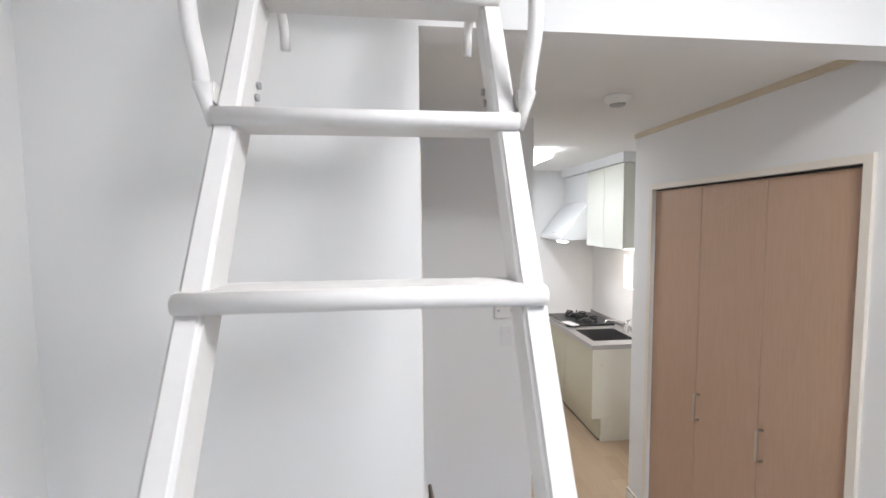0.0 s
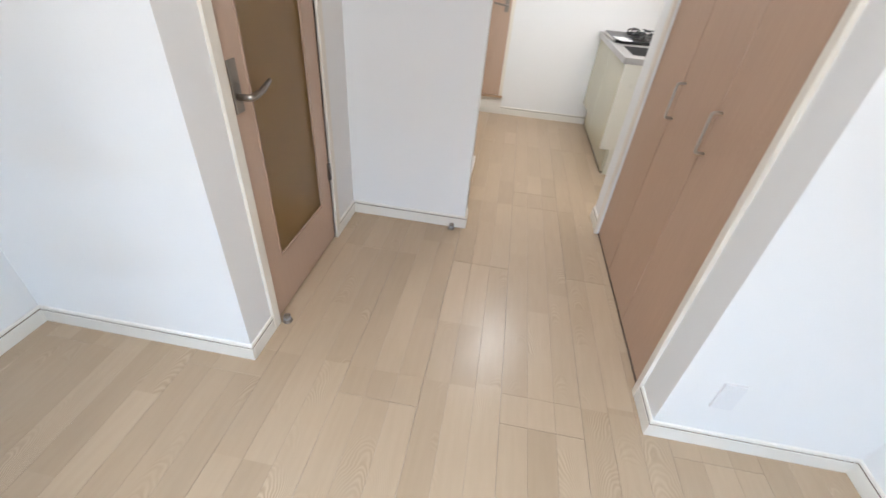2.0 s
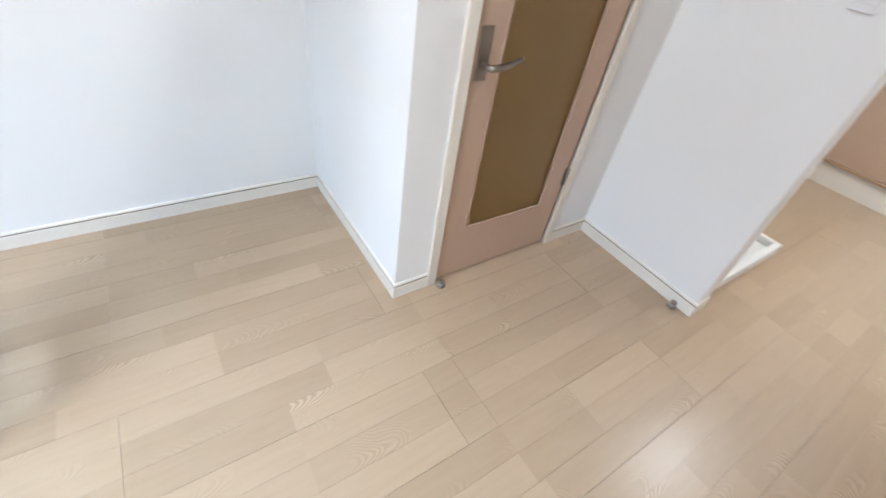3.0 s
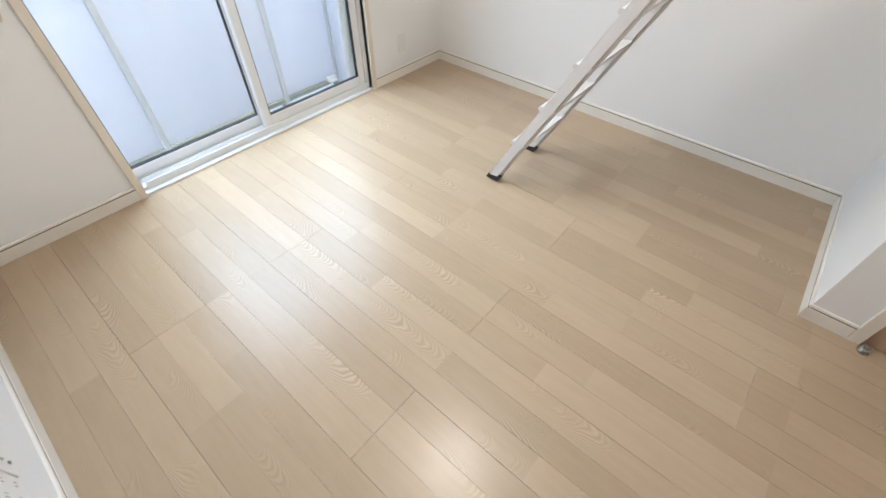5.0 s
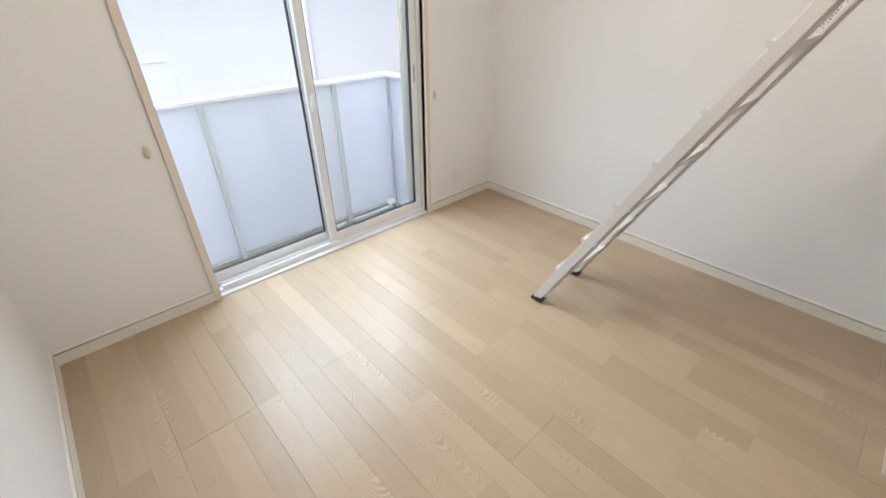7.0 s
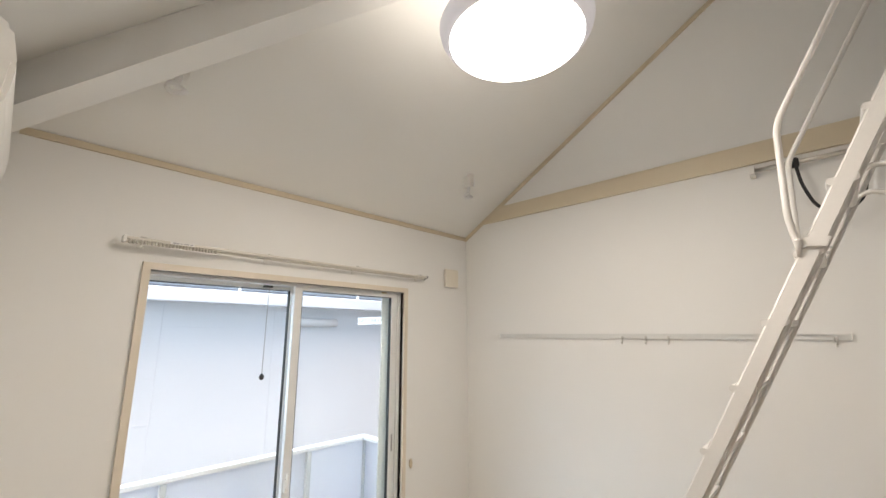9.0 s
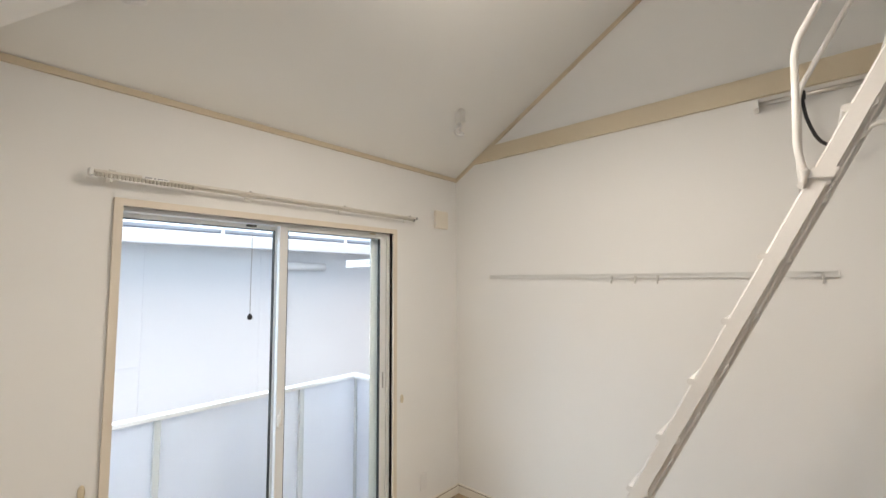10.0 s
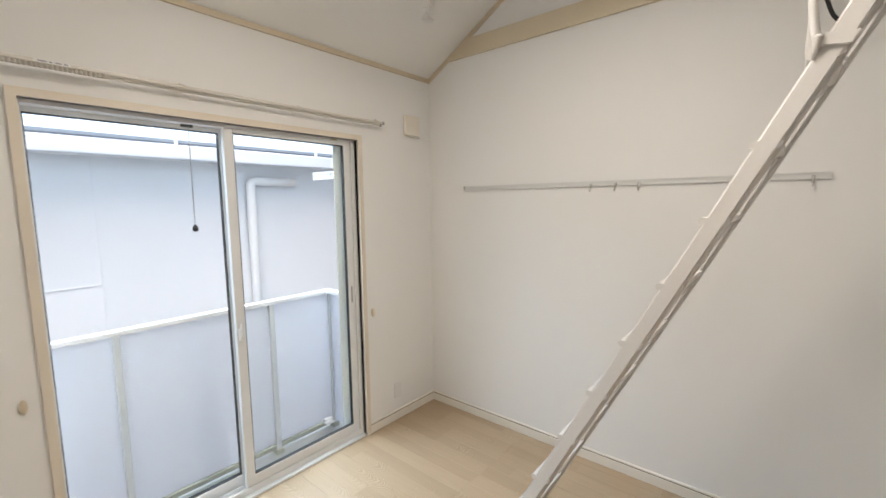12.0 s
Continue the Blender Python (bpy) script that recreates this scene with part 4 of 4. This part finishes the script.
# solid dark strip in place of the shade below the plinth drawer
part("plinth_shade", boxes((2.5755, 2.589, 5.07, YK - 0.004, 0.001, 0.014)), GASKET, base, "dark strip for the shade under the plinth drawer")
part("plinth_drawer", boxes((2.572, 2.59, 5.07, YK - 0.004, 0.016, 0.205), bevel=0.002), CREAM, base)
SX0, SX1, SY0, SY1 = 2.57, 2.97, 5.17, 5.56
top = thing("worktop", (2.78, 5.65, 0.82), "grey steel worktop with a sunken sink", "worktop")
part("slab", boxes((2.492, SX0, 5.04, YK - 0.002, 0.819, 0.858), (SX1, XK - 0.002, 5.04, YK - 0.002, 0.819, 0.858), (SX0, SX1, 5.04, SY0, 0.819, 0.858), (SX0, SX1, SY1, YK - 0.002, 0.819, 0.858)), STONE, top)
SINKM = mat("dark_steel_sink", (0.12, 0.12, 0.12), 0.4, 0.05, 20.0, metal=0.6)
part("sink_bowl", boxes((SX0, SX1, SY0, SY1, 0.70, 0.705), (SX0, SX0 + 0.004, SY0, SY1, 0.705, 0.857), (SX1 - 0.004, SX1, SY0, SY1, 0.705, 0.857), (SX0, SX1, SY0, SY0 + 0.004, 0.705, 0.857), (SX0, SX1, SY1 - 0.004, SY1, 0.705, 0.857)), SINKM, top, "dark steel sink bowl")
part("upstand", boxes((XK - 0.022, XK - 0.002, 5.04, YK - 0.002, 0.858, 0.90)), STONE, top)
fau = thing("tap", (3.02, 5.42, 0.858), "chrome mixer tap beside the sink", "tap")
bm = bmesh.new()
lathe(bm, [(0.026, 0), (0.026, 0.012), (0.019, 0.016), (0.019, 0.09), (0.012, 0.10)], (3.02, 5.42, 0.858), 20)
part("body", bm, CHROME, fau)
bm = bmesh.new()
tube(bm, bend([(3.02, 5.42, 0.93), (2.95, 5.42, 0.965), (2.82, 5.42, 0.975), (2.80, 5.42, 0.945)], 0.03), 0.010, 12)
part("spout", bm, CHROME, fau)
bm = bmesh.new()
tube(bm, [(3.02, 5.42, 0.955), (3.03, 5.36, 0.99)], 0.006, 10)
part("lever", bm, CHROME, fau)
hob = thing("gas_hob", (2.78, 5.93, 0.858), "black two-burner gas hob with iron pan supports", "hob")
part("plate", boxes((2.53, 3.04, 5.66, 6.20, 0.859, 0.880), bevel=0.006, seg=2), IRON, hob)
for y in (5.80, 6.06):
    bm = bmesh.new()
    lathe(bm, [(0.062, 0), (0.062, 0.012), (0.042, 0.016), (0.042, 0.026), (0.02, 0.028)], (2.80, y, 0.880), 24)
    burner = part("burner", bm, IRON, hob)
    bm = bmesh.new()
    for k in range(6):
        a = k * math.pi / 3
        c, s = math.cos(a), math.sin(a)
        tube(bm, bend([(2.80 + 0.11 * c, y + 0.11 * s, 0.880), (2.80 + 0.11 * c, y + 0.11 * s, 0.922), (2.80 + 0.035 * c, y + 0.035 * s, 0.922)], 0.012), 0.005, 8)
    tube(bm, [(2.80 + 0.11 * math.cos(k * math.pi / 12), y + 0.11 * math.sin(k * math.pi / 12), 0.886) for k in range(25)], 0.005, 8)
    part("pan_support", bm, IRON, burner, "black iron pan support")
part("front_panel", boxes((2.515, 2.53, 5.68, 6.18, 0.861, 0.876), bevel=0.003), STEEL, hob)
man = thing("leaflet", (2.58, 5.70, 0.881), "white folded leaflet lying on the hob", "leaflet")
part("sheet", turned(boxes((-0.045, 0.045, -0.09, 0.09, 0, 0.004), (-0.043, 0.044, -0.088, 0.087, 0.0042, 0.007), bevel=0.0008), pose(2.585, 5.70, 0.8815, 0, 0, 12)), LABEL, man)

wall_unit = thing("kitchen_wall_unit", (2.9, 5.28, 1.69), "cream kitchen wall cupboard with two doors, shut", "cabinet")
UX = 2.705
part("carcass", boxes((UX + 0.02, XK - 0.002, 4.965, 5.618, 1.69, 2.40)), WALLU, wall_unit)
for a, b in ((4.963, 5.288), (5.292, 5.618)):
    part("door", boxes((UX, UX + 0.019, a, b, 1.682, 2.398), bevel=0.002), WALLU, wall_unit)
part("filler", boxes((UX - 0.012, XK - 0.002, 4.955, YK - 0.002, 2.402, CZ - 0.001)), HOODW, wall_unit, "white filler board")
part("lamp_tube", boxes((2.82, 2.90, 5.06, 5.52, 1.668, 1.688), bevel=0.005), LITW, wall_unit, "lit under-cupboard lamp")
hd = thing("range_hood", (2.8, 5.94, 1.72), "white sloping range hood over the hob", "hood")
bm = bmesh.new()
prism(bm, [(2.46, 5.625, 1.735), (2.46, 5.625, 1.775), (2.74, 5.625, 2.12), (XK - 0.002, 5.625, 2.12), (XK - 0.002, 5.625, 1.735)], (0, 0.63, 0))
bmesh.ops.bevel(bm, geom=list(bm.edges), offset=0.006, segments=2, affect="EDGES")
part("canopy", bm, HOODW, hd)
part("duct_cover", boxes((2.742, XK - 0.002, 5.63, YK - 0.004, 2.121, 2.40)), HOODW, hd)
part("filter", boxes((2.50, 3.0, 5.66, 6.22, 1.722, 1.734), bevel=0.003), STEEL, hd)
part("hood_lamp", boxes((2.53, 2.60, 5.80, 5.95, 1.700, 1.722), bevel=0.008, seg=2), LITK, hd, "lit white lamp")
part("control_panel", boxes((2.482, 2.492, 5.88, 5.96, 1.79, 1.806)), GREYED, hd)
kl = thing("kitchen_light", (2.0, 5.2, CZ), "long white ceiling light, lit, in the kitchen", "ceiling light")
part("diffuser", boxes((1.93, 2.07, 4.86, 5.54, 2.415, 2.476), bevel=0.025, seg=3), LITK, kl)
part("base", boxes((1.95, 2.05, 4.88, 5.52, 2.476, CZ)), PLASTIC, kl)

kw = thing("window_2", (XK + 0.05, 5.32, 1.235), "small white kitchen window with an obscured pane", "window", kind="structure")
part("window_frame", boxes((XK - 0.012, XK + 0.08, KY0, KY0 + 0.025, KZ0, KZ1), (XK - 0.012, XK + 0.08, KY1 - 0.025, KY1, KZ0, KZ1), (XK - 0.012, XK + 0.08, KY0 + 0.025, KY1 - 0.025, KZ0, KZ0 + 0.025), (XK - 0.012, XK + 0.08, KY0 + 0.025, KY1 - 0.025, KZ1 - 0.025, KZ1)), ALU, kw)
pn = part("pane", boxes((XK + 0.05, XK + 0.056, KY0 + 0.025, KY1 - 0.025, KZ0 + 0.025, KZ1 - 0.025)), clear("obscured_glass", (0.95, 0.97, 0.98), 0.6, 1.1), kw, "obscured glass pane")
pn.visible_shadow = False

cp = thing("bath_controller", (1.889, YK, 1.43), "small grey and white water heater controller", "controller")
part("body", boxes((1.835, 1.943, YK - 0.020, YK, 1.375, 1.485), bevel=0.004, seg=2), PLASTIC, cp)
part("screen", boxes((1.848, 1.930, YK - 0.022, YK - 0.020, 1.410, 1.470)), LCD, cp, "dark grey screen")
plate("light_switch", (1.889, YK, 1.275), (0, -1), "white rocker light switch in the kitchen", "switch", "switch", 0.066, 0.115)

bd = thing("bathroom_door", (1.36, YK, 0.19), "pale wooden panelled door above a white step, shut", "door", kind="structure")
pieces("casing", [(1.08, 1.11, YK - 0.014, YK, 0.17, 2.13), (1.665, 1.695, YK - 0.014, YK, 0.17, 2.13), (1.11, 1.665, YK - 0.014, YK, 2.10, 2.13)], CASE, bd, "ivory casing")
part("threshold", boxes((1.08, 1.70, YK - 0.035, YK, 0.165, 0.185), bevel=0.003), STEPWOOD, bd, "tan wooden threshold")
part("riser", boxes((1.08, 1.70, YK - 0.012, YK, 0.0, 0.165)), BASE, bd, "white riser")
bl = part("leaf", boxes((1.112, 1.663, YK - 0.010, YK - 0.001, 0.188, 2.098)), DOORWOOD, bd)
part("inset_panel", boxes((1.23, 1.56, YK - 0.0125, YK - 0.010, 0.42, 1.95), bevel=0.001), DOORWOOD, bl)
part("handle_plate", boxes((1.60, 1.64, YK - 0.016, YK - 0.010, 0.93, 1.08), bevel=0.002), BRONZE, bl)
bm = bmesh.new()
tube(bm, bend([(1.62, YK - 0.012, 0.985), (1.62, YK - 0.055, 0.985), (1.50, YK - 0.055, 1.0)], 0.015), 0.009, 12)
part("lever", bm, BRONZE, bl)

pan = thing("laundry_pan", (1.28, 4.55, 0), "white plastic washing-machine tray on the floor", "tray")
part("tray", boxes((XD + 0.02, 1.575, YI + 0.13, 4.93, 0.001, 0.02), (XD + 0.02, 0.967, YI + 0.13, 4.93, 0.02, 0.062), (1.535, 1.575, YI + 0.13, 4.93, 0.02, 0.062), (0.967, 1.535, YI + 0.13, 4.123, 0.02, 0.062), (0.967, 1.535, 4.89, 4.93, 0.02, 0.062), bevel=0.006, seg=2), PLASTIC, pan)

# ---- the floorboards ----
floor = thing("floor", (0, 0, 0), "pale oak strip floor in staggered blocks", "floor", kind="structure")
PW, PL, SW = 0.303, 1.818, 0.101
MESHES = {}


def plank_mesh(w, l, c0, c1):
    key = (round(w, 4), round(l, 4), c0 > 0, c1 > 0)
    if key not in MESHES:
        c = 0.0005
        xs, ys = w / 2, l / 2
        v = [(-xs, -ys, -0.012), (xs, -ys, -0.012), (xs, ys, -0.012), (-xs, ys, -0.012), (-xs, -ys, -c), (xs, -ys, -c), (xs, ys, -c), (-xs, ys, -c),
             (-xs + c, -ys + c0, 0), (xs - c, -ys + c0, 0), (xs - c, ys - c1, 0), (-xs + c, ys - c1, 0)]
        f = [(0, 1, 5, 4), (1, 2, 6, 5), (2, 3, 7, 6), (3, 0, 4, 7), (4, 5, 9, 8), (5, 6, 10, 9), (6, 7, 11, 10), (7, 4, 8, 11), (8, 9, 10, 11)]
        me = bpy.data.meshes.new("floorboard")
        me.from_pydata(v, [], f)
        me.materials.append(OAK)
        MESHES[key] = me
    return MESHES[key]


def lay(x0, x1, y0, y1, parent):
    """Panels of three strips, each strip in blocks, joints staggered by half a panel."""
    first = math.floor((x0 - 2.5) / PW)
    k = first
    while 2.5 + k * PW < x1:
        joint = 0.89 + (PL / 2 if k % 2 else 0.0)
        for s in range(3):
            sx0 = 2.5 + k * PW + s * SW
            sx1 = sx0 + SW
            if sx1 <= x0 + 0.005 or sx0 >= x1 - 0.005:
                continue
            a0, a1 = max(sx0, x0) + (0.0004 if s == 0 else 0.00015), min(sx1, x1) - (0.0004 if s == 2 else 0.00015)
            y = joint - PL * 3
            rnd = random.Random(k * 31 + s * 7 + 5)
            while y < y1:
                cuts = rnd.choice(((0.45, 1.06), (0.61, 1.36), (0.30, 1.06), (0.76, 1.21), (0.45, 1.36), (0.30, 0.91)))
                for b0, b1 in ((0, cuts[0]), (cuts[0], cuts[1]), (cuts[1], PL)):
                    p0, p1 = max(y + b0, y0), min(y + b1, y1)
                    if p1 - p0 > 0.01:
                        g0, g1 = (0.0005 if b0 == 0 else 0.0), (0.0005 if b1 == PL else 0.0)
                        ob = new("floorboard", plank_mesh(a1 - a0, p1 - p0 - g0 - g1, 0.0005 if b0 == 0 else 0.0, 0.0005 if b1 == PL else 0.0))
                        ob.location = ((a0 + a1) / 2, (p0 + g0 + p1 - g1) / 2, 0)
                        ob.parent = parent
                y += PL
        k += 1


lay(0, XR, 0.0, YF + 0.05, floor)
lay(XD, XC + 0.05, YF + 0.05, YB + 0.0, floor)
lay(XD, XK, YB + 0.0, YK, floor)
lay(0, XD, YF + 0.1, YI, floor)
